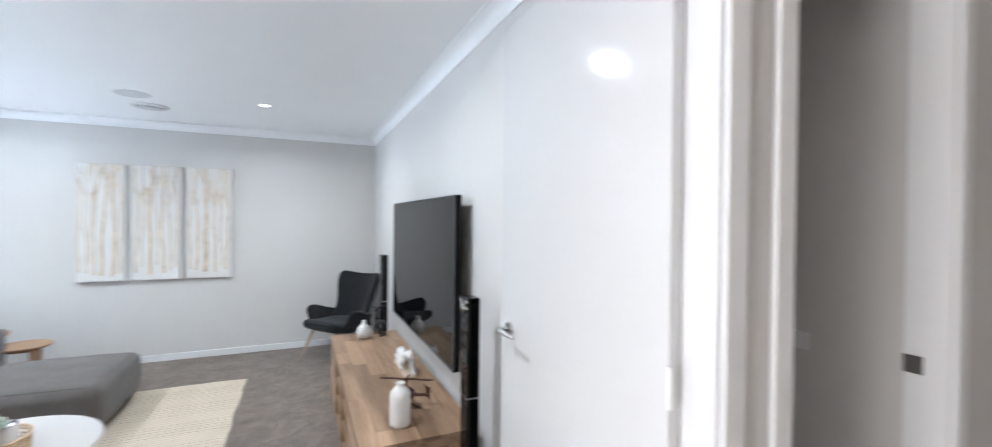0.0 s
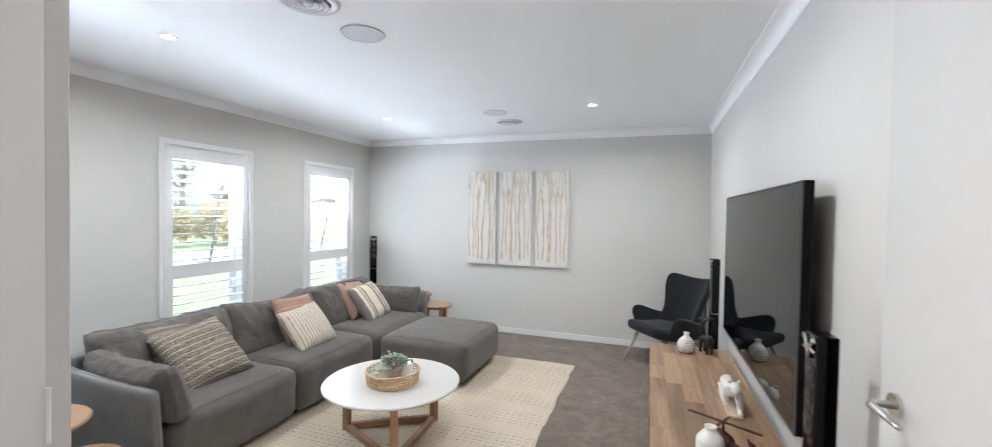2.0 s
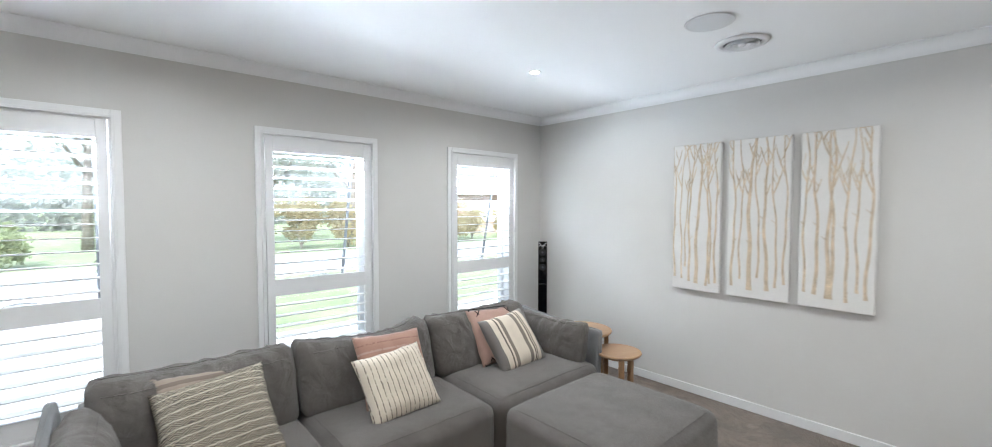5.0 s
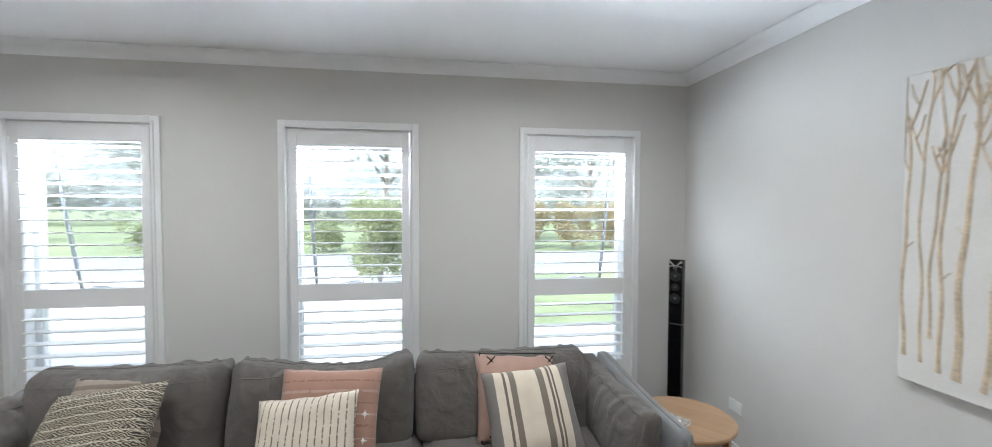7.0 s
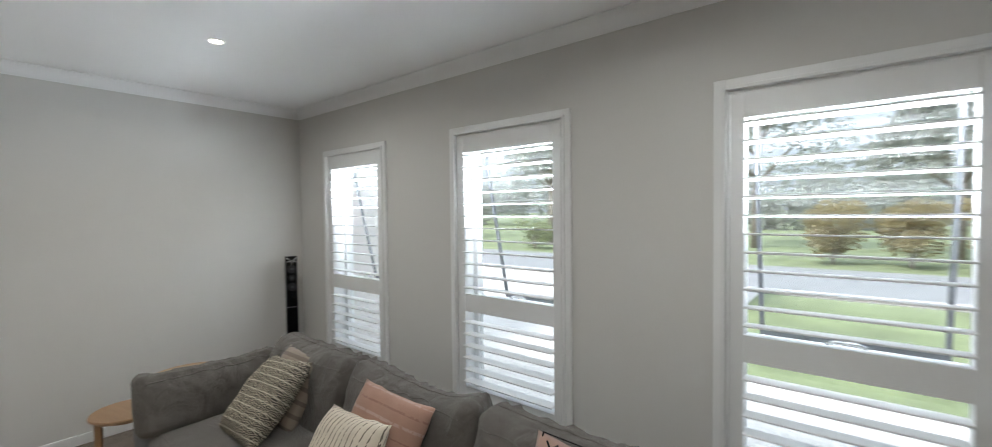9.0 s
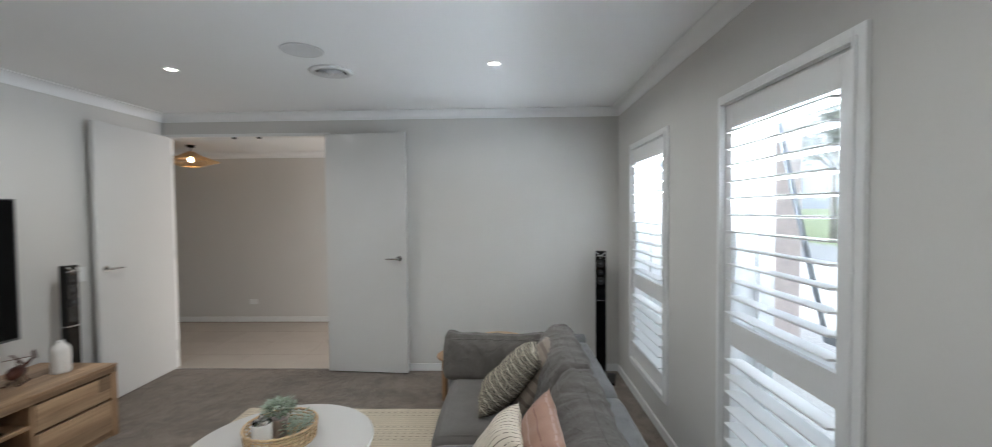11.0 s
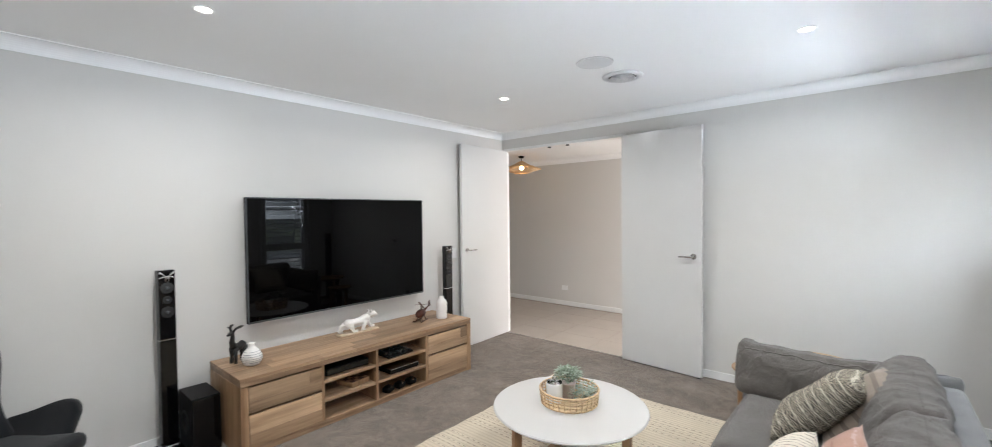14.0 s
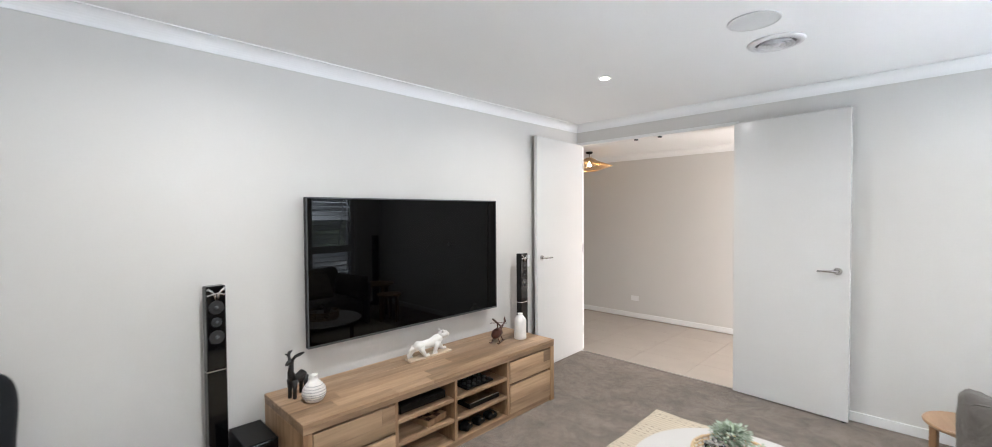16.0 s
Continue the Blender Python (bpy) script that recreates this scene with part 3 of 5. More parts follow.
blade_mesh = None
for n, (a, b) in enumerate(WINDOWS, 1):
    w = thing("window_%d" % n, "tall window with white plantation shutters and a tilted awning sash", "window", kind="structure", group="windows of the lounge")
    z0, z1 = WZ0, WZ1
    part("architrave", boxed(0.0005, 0.018, a, a + CASE, z0, z1, 0.003), M_TRIM, w)
    part("architrave", boxed(0.0005, 0.018, b - CASE, b, z0, z1, 0.003), M_TRIM, w)
    part("architrave", boxed(0.0005, 0.0175, a + CASE, b - CASE, z1 - CASE, z1, 0.003), M_TRIM, w)
    part("window_sill", boxed(0.0005, 0.022, a + CASE, b - CASE, z0, z0 + CASE, 0.003), M_TRIM, w)
    for y0, y1, c0, c1 in ((a + CASE - 0.018, a + CASE - 0.002, z0 + CASE - 0.018, z1 - CASE + 0.018), (b - CASE + 0.002, b - CASE + 0.018, z0 + CASE - 0.018, z1 - CASE + 0.018),
                           (a + CASE - 0.0015, b - CASE + 0.0015, z1 - CASE + 0.002, z1 - CASE + 0.018), (a + CASE - 0.0015, b - CASE + 0.0015, z0 + CASE - 0.018, z0 + CASE - 0.002)):
        part("shutter_frame", boxed(0.012, 0.028, y0, y1, c0, c1, 0.002), M_SHUT, w)
    ia, ib, iz0, iz1 = a + CASE, b - CASE, z0 + CASE, z1 - CASE
    # lining of the opening
    part("lining", boxed(-0.235, 0.0, ia, ia + 0.012, iz0, iz1), M_TRIM, w)
    part("lining", boxed(-0.235, 0.0, ib - 0.012, ib, iz0, iz1), M_TRIM, w)
    part("lining", boxed(-0.235, 0.0, ia + 0.012, ib - 0.012, iz1 - 0.012, iz1), M_TRIM, w)
    part("lining", boxed(-0.235, 0.0, ia + 0.012, ib - 0.012, iz0, iz0 + 0.012), M_TRIM, w)
    # shutter panel
    pa, pb, pz0, pz1 = ia + 0.0150, ib - 0.0150, iz0 + 0.0145, iz1 - 0.0125
    sh = part("shutter_stile", boxed(-0.022, 0.006, pa, pa + 0.052, pz0, pz1, 0.003), M_SHUT, w)
    part("shutter_stile", boxed(-0.022, 0.006, pb - 0.052, pb, pz0, pz1, 0.003), M_SHUT, w)
    for r0, r1 in ((1.965, pz1), (0.928, 1.045), (pz0, 0.43)):
        part("shutter_rail", boxed(-0.021, 0.005, pa + 0.052, pb - 0.052, r0, r1, 0.002), M_SHUT, w)
    hy = pb + 0.004 if n != 1 else pa - 0.004
    for z in (0.55, 1.2, 1.95):
        part("shutter_hinge", rod(bmesh.new(), (0.009, hy, z - 0.035), (0.009, hy, z + 0.035), 0.006, seg=8), M_TRIM, w)
    ly, lw = (pa + pb) / 2, pb - pa - 0.106
    rows = [1.0865 + 0.0776 * k for k in range(12)] + [0.47 + 0.0778 * k for k in range(6)]
    for k, z in enumerate(rows):
        m = pose(-0.008, ly, z, 0, -3, 0)
        if blade_mesh is None:
            blade_mesh = part("louvre", blade(lw, 0.086, 0.0085), M_SHUT, w, smooth=False, at=m)
            bl0 = lw
        else:
            o = again(blade_mesh, m @ Matrix.Diagonal((1, lw / bl0, 1, 1)), w)
    # aluminium window outside: fixed lower light and an awning sash pushed out at its foot
    for y0, y1, c0, c1 in ((ia + 0.012, ia + 0.05, iz0 + 0.012, iz1 - 0.012), (ib - 0.05, ib - 0.012, iz0 + 0.012, iz1 - 0.012),
                           (ia + 0.05, ib - 0.05, iz1 - 0.05, iz1 - 0.012), (ia + 0.05, ib - 0.05, iz0 + 0.012, iz0 + 0.05),
                           (ia + 0.05, ib - 0.05, 0.965, 1.01)):
        part("window_frame", boxed(-0.20, -0.14, y0, y1, c0, c1, 0.003), M_TRIM, w)
    g = part("pane", boxed(-0.172, -0.167, ia + 0.05, ib - 0.05, iz0 + 0.05, 0.965), M_GLASS, w)
    g.visible_shadow = False
    top, ht = iz1 - 0.055, iz1 - 0.055 - 0.915
    sash = part("awning_sash", boxed(-0.012, 0.012, -(ib - ia) / 2 + 0.066, -(ib - ia) / 2 + 0.086, -ht, 0, 0.003), M_ALU, w,
                "grey aluminium awning sash pushed open", at=pose(-0.195, (ia + ib) / 2, top, 0, 13, 0))
    hw = (ib - ia) / 2
    part("sash_stile", boxed(-0.012, 0.012, hw - 0.086, hw - 0.066, -ht, 0, 0.003), M_ALU, sash)
    part("sash_rail", boxed(-0.011, 0.011, -hw + 0.086, hw - 0.086, -0.036, 0, 0.003), M_ALU, sash)
    part("sash_rail", boxed(-0.011, 0.011, -hw + 0.086, hw - 0.086, -ht, -ht + 0.036, 0.003), M_ALU, sash)
    g = part("sash_pane", boxed(-0.003, 0.003, -hw + 0.086, hw - 0.086, -ht + 0.036, -0.036), M_GLASS, sash)
    g.visible_shadow = False
    # daylight in the opening: up from the bright ground, and straight in
    for size_z, z, x, rise_to, watts, spread in ((0.2, 1.93, -0.14, 46, 2.5, 104), (0.2, 1.74, -0.14, 46, 2.5, 104), (0.2, 1.55, -0.14, 46, 2.5, 104), (iz1 - iz0 - 0.1, (iz0 + iz1) / 2, -0.125, 0, 0.5, 180)):
        skylight = new("window_daylight", bpy.data.lights.new("window_daylight", "AREA"))
        skylight.data.shape, skylight.data.size, skylight.data.size_y, skylight.data.energy = "RECTANGLE", ib - ia - 0.1, size_z, watts
        skylight.data.color, skylight.data.spread = (0.96, 0.98, 1.0), radians(spread)
        skylight.matrix_world = look((x, ly, z), (x + math.cos(radians(rise_to)), ly, z + math.sin(radians(rise_to))))
    part("winder", tube(bmesh.new(), [(-0.135, ly - 0.06, 1.025), (-0.11, ly - 0.03, 1.04), (-0.10, ly + 0.03, 1.045), (-0.105, ly + 0.07, 1.035)], 0.008, 8), M_CHROME, w,
         "small chrome window winder", smooth=True)

# hall tiles
tile = None
hall_floor = bpy.data.objects["floor_hall"]
for i in range(7):
    for j in range(4):
        m = pose(2.42 + 0.6 * i, -0.318 - 0.455 * j, 0)
        if tile is None:
            tile = part("tile", boxed(-0.2985, 0.2985, -0.226, 0.226, -0.008, 0.0, 0.0015, 1), M_TILE, hall_floor, at=m)
        else:
            again(tile, m)


# ---- sofa ----
BACKS = [(1.10, 1.965), (1.985, 2.86), (2.88, 3.80)]
SEATS = [(1.07, 1.995), (2.0, 2.925), (2.93, 3.95)]
sofa = thing("modular_sofa", "charcoal grey linen three-seat modular sofa with loose back cushions", "sofa")
for k, (a, b) in enumerate(SEATS):
    st = part("seat", soft_box(bmesh.new(), 0.62, 1.485, a, b, 0.045, 0.405, 0.075, (0.016, 0.004, 0.026), 18, 0.005, k + 1), M_SEAT, sofa, smooth=True)
    seam(st, ring_path(0.66, 1.44, a + 0.045, b - 0.045, lambda x, y: (x, y, 0.7)), (0, 0, -1))
    part("back_frame", soft_box(bmesh.new(), 0.50, 0.64, a, b, 0.045, 0.64, 0.035, (0.0, 0, 0.0), 8, 0.003, k + 9), M_SOFA_LIT, sofa, smooth=True)


def stuffed(w, d, h, seed, ears=0.03, dip=0.03, pinch=0.35, folds=0.009):
    """A loose seat or arm cushion, w long in y, d thick in x and h high from z 0: thinner at its seams, its top sagging between the corners, with creases running off the top seam."""
    bm = soft_box(bmesh.new(), -d / 2, d / 2, -w / 2, w / 2, 0.0, h, min(0.05, d * 0.3), (0.0, 0.006, 0.008), 40, 0.005, seed)
    for v in bm.verts:
        u, f = v.co.y / (w / 2), v.co.z / h
        f = max(0.0, min(1.0, f))
        v.co.x *= (1 - pinch * abs(u) ** 5) * (1 - pinch * abs(2 * f - 1) ** 3.0 * (1.0 if f > 0.5 else 0.4)) * (1.16 + 0.12 * noise.noise(Vector((u * 1.7, f * 2, seed))))
        lift = f ** 2 * (ears * abs(u) ** 4 - dip * (1 - u * u) * (0.75 + 0.5 * noise.noise(Vector((u * 1.6, seed * 2.3, 1)))))
        wave = noise.noise(Vector((v.co.y * 11 + 2.0 * v.co.z, v.co.z * 4.0 + math.copysign(3.0, v.co.x), seed * 4.1)))
        fine = noise.noise(Vector((v.co.y * 33, v.co.z * 9 + math.copysign(5.0, v.co.x), seed * 1.9)))
        crease = ((1 - abs(wave)) ** 4 - 0.3) * folds + ((1 - abs(fine)) ** 3 - 0.4) * folds * 0.3
        near_top = 0.25 + 0.75 * f ** 2.2
        v.co.x += math.copysign(crease * near_top, v.co.x)
        v.co.z += lift + (crease * 0.22 if f > 0.9 else 0.0)
    return bm


for k, (a, b) in enumerate(BACKS):
    ears, dip = ((0.01, 0.016), (0.022, 0.05), (0.006, 0.014))[k]
    bm = stuffed(b - a, 0.23, 0.392 if k < 2 else 0.388, k + 21, ears, dip, 0.42, 0.030)
    for v in bm.verts:
        v.co.x -= 0.30 * v.co.z
    bc = part("back_cushion", bm, M_SOFA, sofa, smooth=True, at=pose(0.835, (a + b) / 2 + 0.015, 0.385))
    half = (b - a) / 2
    seam(bc, [(0.5, -half + 0.05 + 2 * (half - 0.05) * q / 30, 0.345) for q in range(31)], (-1, 0, 0))
    seam(bc, [(-0.122, -half + 0.04 + 2 * (half - 0.04) * q / 30, 0.9) for q in range(31)], (0, 0, -1), 0.0045)
for y0, y1, x1, top in ((0.985, 1.045, 1.51, 0.615), (3.955, 4.035, 1.43, 0.625)):
    bm = soft_box(bmesh.new(), 0.50, x1, y0, y1, 0.03, top, 0.026, (0.004, 0.004, 0.0), 16, 0.002, y0)
    out = -1 if y0 < 2 else 1
    for v in bm.verts:
        f = max(0.0, (v.co.z - 0.03) / (top - 0.03))
        v.co.z += 0.055 * f * max(0.0, (1.25 - v.co.x) / 0.75) ** 1.6
        v.co.y += out * 0.03 * f ** 1.5
    pn = part("arm_panel", bm, M_SOFA_LIT, sofa, smooth=True)
    seam(pn, [(2.0, (y0 + y1) / 2 + out * 0.03 * (q / 20) ** 1.5, 0.05 + (top - 0.08) * q / 20) for q in range(21)], (-1, 0, 0), 0.005)
    seam(pn, [(x1 - 0.05 - 0.9 * q / 20, (y0 + y1) / 2 + out * 0.03, 0.9) for q in range(21)], (0, 0, -1), 0.005)
for w, d, h, seed, x, y, turn, lean in ((0.74, 0.17, 0.30, 41, 1.165, 1.145, 87, 0.22), (0.82, 0.15, 0.285, 43, 0.985, 3.85, 90, -0.14)):
    bm = stuffed(w, d, h, seed, 0.028, 0.012, 0.5, 0.026)
    for v in bm.verts:
        v.co.x -= lean * v.co.z
    ac = part("arm_cushion", bm, M_SOFA, sofa, smooth=True, at=pose(x, y, 0.39, 0, 0, turn))
    seam(ac, [(0.0, -w / 2 + 0.04 + (w - 0.08) * q / 30, 0.9) for q in range(31)], (0, 0, -1), 0.0045)
ott = thing("ottoman", "charcoal grey linen chaise ottoman pushed against the sofa", "ottoman")
st = part("body", soft_box(bmesh.new(), 1.505, 2.385, 2.925, 3.865, 0.05, 0.395, 0.075, (0.012, 0.012, 0.024), 18, 0.005, 5), M_SEAT, ott, smooth=True)
seam(st, ring_path(1.55, 2.34, 2.97, 3.82, lambda x, y: (x, y, 0.7)), (0, 0, -1))
for x in (1.66, 2.27):
    for y in (3.03, 3.74):
        part("foot", boxed(x - 0.03, x + 0.03, y - 0.03, y + 0.03, 0.012, 0.07, 0.004), M_BLACK, ott)
for x in (0.62, 1.34):
    for y in (1.16, 1.92, 2.07, 2.85, 3.0, 3.87):
        part("foot", boxed(x - 0.03, x + 0.03, y - 0.03, y + 0.03, 0.0 if x < 1 else 0.012, 0.07, 0.004), M_BLACK, sofa)


# ---- cushions on the sofa ----
def cushion(label, mat, w, h, thick, x, y, z, yaw=0, lean=20, roll=0, seed=0, group="throw cushions on the sofa"):
    """A cushion whose face looks to +x, leaning back by lean degrees, resting on its lower edge at (x, y, z)."""
    m = pose(x, y, z, 0, 0, 90 + yaw) @ pose(0, 0, 0, -lean, roll, 0) @ Matrix.Translation((0, 0, h / 2))
    t = thing("throw_cushion", label, "cushion", m, group)
    part("cover", pillow_mesh(bmesh.new(), w, h, thick, seed), mat, t, smooth=True)
    return t


def knit_material():
    m = material("black_cream_knit", (0.47, 0.42, 0.33), 0.95, vary=0.08, scale=12, fine=260, bump=0.5, bump_scale=260, spec=0.1)
    n, l = links_of(m)
    b = n["Principled BSDF"]
    plain = b.inputs["Base Color"].links[0].from_socket
    tc, sep, wob = n.new("ShaderNodeTexCoord"), n.new("ShaderNodeSeparateXYZ"), n.new("ShaderNodeTexNoise")
    wob.inputs["Scale"].default_value, wob.inputs["Detail"].default_value = 55, 3
    l.new(tc.outputs["Object"], sep.inputs[0]), l.new(tc.outputs["Object"], wob.inputs["Vector"])

    def calc(op, a, value):
        k = n.new("ShaderNodeMath")
        k.operation = op
        l.new(a, k.inputs[0])
        if isinstance(value, float):
            k.inputs[1].default_value = value
        else:
            l.new(value, k.inputs[1])
        return k.outputs[0]

    # nested diamonds in rows, as knitted
    across, up = calc("PINGPONG", sep.outputs["X"], 0.034), calc("PINGPONG", sep.outputs["Z"], 0.021)
    rings = calc("ADD", calc("ADD", across, calc("MULTIPLY", up, 1.9)), calc("MULTIPLY", wob.outputs["Fac"], 0.032))
    line = calc("PINGPONG", rings, 0.0085)
    gt, mix = n.new("ShaderNodeMapRange"), n.new("ShaderNodeMix")
    gt.inputs["From Min"].default_value, gt.inputs["From Max"].default_value = 0.0022, 0.0046
    mix.data_type = "RGBA"
    mix.inputs["B"].default_value = (0.055, 0.050, 0.043, 1)
    l.new(line, gt.inputs["Value"])
    l.new(gt.outputs["Result"], mix.inputs["Factor"]), l.new(plain, mix.inputs["A"])
    # plain cream rows between the rows of diamonds
    row = calc("LESS_THAN", calc("ABSOLUTE", calc("ADD", calc("PINGPONG", calc("ADD", sep.outputs["Z"], calc("MULTIPLY", wob.outputs["Fac"], 0.02)), 0.021), -0.021), 0.0), 0.0022)
    rows_mix = n.new("ShaderNodeMix")
    rows_mix.data_type = "RGBA"
    rows_mix.inputs["B"].default_value = (0.56, 0.51, 0.41, 1)
    l.new(row, rows_mix.inputs["Factor"]), l.new(mix.outputs["Result"], rows_mix.inputs["A"])
    l.new(rows_mix.outputs["Result"], b.inputs["Base Color"])
    return m


M_KNIT = knit_material()
M_PIN = striped("cream_pinstripe_cloth", CREAM, [(-0.203 + 0.029 * k, -0.203 + 0.029 * k + 0.0055, TAUPE) for k in range(15)], 0, warp=0.006, dash=90)
M_BLUSH = striped("blush_quilted_cloth", PINK, [(-0.20 + 0.05 * k, -0.20 + 0.05 * k + 0.012 - 0.003 * (k % 3), (0.27, 0.15, 0.115) if k % 2 else (0.43, 0.30, 0.25)) for k in range(9)], 2, warp=0.006, dash=60)
M_TAN = striped("tan_woven_cloth", (0.27, 0.225, 0.18), [(-0.2 + 0.07 * k, -0.2 + 0.07 * k + 0.022, (0.17, 0.135, 0.11)) for k in range(6)], 2, warp=0.01)
M_BAND = striped("banded_linen", CREAM, [(-0.25, -0.165, (0.19, 0.175, 0.16)), (-0.125, -0.112, TAUPE), (-0.095, -0.065, (0.2, 0.17, 0.14)), (0.045, 0.078, (0.2, 0.17, 0.14)),
                                         (0.098, 0.110, TAUPE), (0.118, 0.128, TAUPE), (0.165, 0.25, (0.19, 0.175, 0.16))], 0, warp=0.004)
M_EMBR = striped("blush_embroidered_cloth", (0.40, 0.265, 0.215), [], 0)
cushion("tan woven cushion tucked behind a knitted one", M_TAN, 0.43, 0.43, 0.13, 1.045, 1.555, 0.412, 5, 38, 3, 2)
cushion("black and cream geometric knitted cushion on the sofa", M_KNIT, 0.47, 0.485, 0.18, 1.235, 1.585, 0.402, -2, 45, -7, 1)
pk = cushion("blush pink quilted cushion with stitched bands and pale stars", M_BLUSH, 0.46, 0.435, 0.13, 1.105, 2.495, 0.408, 2, 31, 3, 3)
cushion("cream cushion with fine dark vertical stripes", M_PIN, 0.43, 0.40, 0.15, 1.27, 2.45, 0.400, 0, 38, -4, 4)
em = cushion("blush pink cushion with black embroidered crosses", M_EMBR, 0.48, 0.43, 0.12, 1.005, 3.425, 0.408, 4, 31, 4, 5)
cushion("cream and charcoal banded linen cushion", M_BAND, 0.45, 0.435, 0.15, 1.175, 3.47, 0.400, 2, 37, -4, 6)
for u, v in ((0.165, 0.0), (0.165, -0.11), (-0.165, -0.03), (-0.165, -0.13)):
    bm = bmesh.new()
    for ang in (0, 45, 90, 135):
        r0, c, q = (0.02 if ang % 90 == 0 else 0.011), math.cos(radians(ang)), math.sin(radians(ang))
        tube(bm, [(u - r0 * c, -0.052, v - r0 * q), (u, -0.056, v), (u + r0 * c, -0.052, v + r0 * q)], [0.001, 0.004, 0.001], 5)
    part("stitched_star", bm, M_CANDLE, pk, "cream embroidered star")
for u in (-0.16, 0.16):
    for v in (-0.17, 0.17):
        bm = bmesh.new()
        for s in (-1, 1):
            tube(bm, [(u - 0.022, -0.036, v - 0.022 * s), (u, -0.041, v), (u + 0.022, -0.036, v + 0.022 * s)], 0.0035, 5)
        part("cross_stitch", bm, M_BLACK, em, "black embroidered cross")
bm = bmesh.new()
edge = [(-0.215, -0.008, -0.215), (0.215, -0.008, -0.215), (0.215, -0.008, 0.215), (-0.215, -0.008, 0.215), (-0.215, -0.008, -0.215)]
tube(bm, edge, 0.004, 5)
part("blanket_stitch", bm, M_BLACK, em, "black blanket-stitched edge")


# ---- rug ----
rug = bmesh.new()
RX0, RX1, RY0, RY1 = 1.12, 3.17, 0.78, 3.955
nx, ny = 60, 90
grid = [[None] * (ny + 1) for _ in range(nx + 1)]
for i in range(nx + 1):
    for j in range(ny + 1):
        x, y = RX0 + (RX1 - RX0) * i / nx, RY0 + (RY1 - RY0) * j / ny
        x += (0.014 * noise.noise(Vector((y * 3, 1, 0))) + 0.006 * noise.noise(Vector((y * 11, 5, 0)))) * (i in (0, nx))
        y += (0.012 * noise.noise(Vector((x * 3, 4, 0)))) * (j in (0, ny))
        z = 0.009 + 0.002 * noise.noise(Vector((x * 6, y * 6, 0)))
        x += 0.012 * noise.noise(Vector((3.1, y * 5, 0))) if i in (0, nx) else 0.0
        y += 0.012 * noise.noise(Vector((x * 4, 7.3, 0))) if j in (0, ny) else 0.0
        grid[i][j] = rug.verts.new((x, y, z if 0 < i < nx and 0 < j < ny else 0.002))
for i in range(nx):
    for j in range(ny):
        rug.faces.new((grid[i][j], grid[i + 1][j], grid[i + 1][j + 1], grid[i][j + 1]))


def rug_material():
    m = material("cream_flatweave", (0.63, 0.55, 0.43), 0.95, vary=0.08, scale=5, fine=160, bump=0.7, bump_scale=300, spec=0.1)
    n, l = links_of(m)
    b = n["Principled BSDF"]
    plain = b.inputs["Base Color"].links[0].from_socket
    tc, sep = n.new("ShaderNodeTexCoord"), n.new("ShaderNodeSeparateXYZ")
    l.new(tc.outputs["Object"], sep.inputs[0])

    def every(sock, pitch, width):
        mo, lt = n.new("ShaderNodeMath"), n.new("ShaderNodeMath")
        mo.operation, mo.inputs[1].default_value = "FLOORED_MODULO", pitch
        lt.operation, lt.inputs[1].default_value = "LESS_THAN", width
        l.new(sock, mo.inputs[0]), l.new(mo.outputs[0], lt.inputs[0])
        return lt.outputs[0]

    def times(p, q):
        mu = n.new("ShaderNodeMath")
        mu.operation = "MULTIPLY"
        l.new(p, mu.inputs[0]), l.new(q, mu.inputs[1])
        return mu.outputs[0]

    dash = times(times(every(sep.outputs[1], 0.045, 0.007), every(sep.outputs[1], 0.36, 0.19)), every(sep.outputs[0], 0.05, 0.026))
    rib = every(sep.outputs[1], 0.031, 0.012)
    for fac, col in ((rib, (0.56, 0.48, 0.37)), (dash, (0.34, 0.29, 0.235))):
        mix = n.new("ShaderNodeMix")
        mix.data_type = "RGBA"
        mix.inputs["B"].default_value = (*col, 1)
        l.new(fac, mix.inputs["Factor"]), l.new(plain, mix.inputs["A"])
        plain = mix.outputs["Result"]
    l.new(plain, b.inputs["Base Color"])
    return m


M_RUG = rug_material()
rug_thing = thing("area_rug", "cream flat-woven rug with rows of dark dashes on the carpet", "rug")
part("weave", rug, M_RUG, rug_thing, smooth=True)


# ---- coffee table and what stands on it ----
CT = (2.235, 2.035)
table = thing("coffee_table", "round white coffee table on an oak frame base", "coffee table", pose(*CT, 0.012))
part("tabletop", lathe(bmesh.new(), [(0.0, 0.368), (0.425, 0.368), (0.447, 0.374), (0.455, 0.382), (0.455, 0.385), (0.449, 0.391), (0.0, 0.391)], 72), M_TOP, table, smooth=False)
feet = [(0.40 * math.cos(radians(a)), 0.40 * math.sin(radians(a))) for a in (184, 304, 64)]
for k, (x, y) in enumerate(feet):
    a = math.degrees(math.atan2(y, x))
    part("leg", boxed(-0.022, 0.022, -0.024, 0.024, 0.0, 0.368, 0.004), M_LEG, table, at=pose(x * 0.88, y * 0.88, 0, 0, 0, a))
    x2, y2 = feet[(k + 1) % 3]
    d = math.hypot(x2 - x, y2 - y) * 0.88
    part("rail", boxed(-d / 2 + 0.03, d / 2 - 0.03, -0.02, 0.02, 0.002, 0.042, 0.004), M_LEG, table,
         at=pose((x + x2) * 0.44, (y + y2) * 0.44, 0, 0, 0, math.degrees(math.atan2(y2 - y, x2 - x))))
BK = Vector((2.255, 2.005, 0.4035))
basket = thing("tray_basket", "round open-weave rattan tray basket on the coffee table", "basket", Matrix.Translation(BK))
R = 0.168
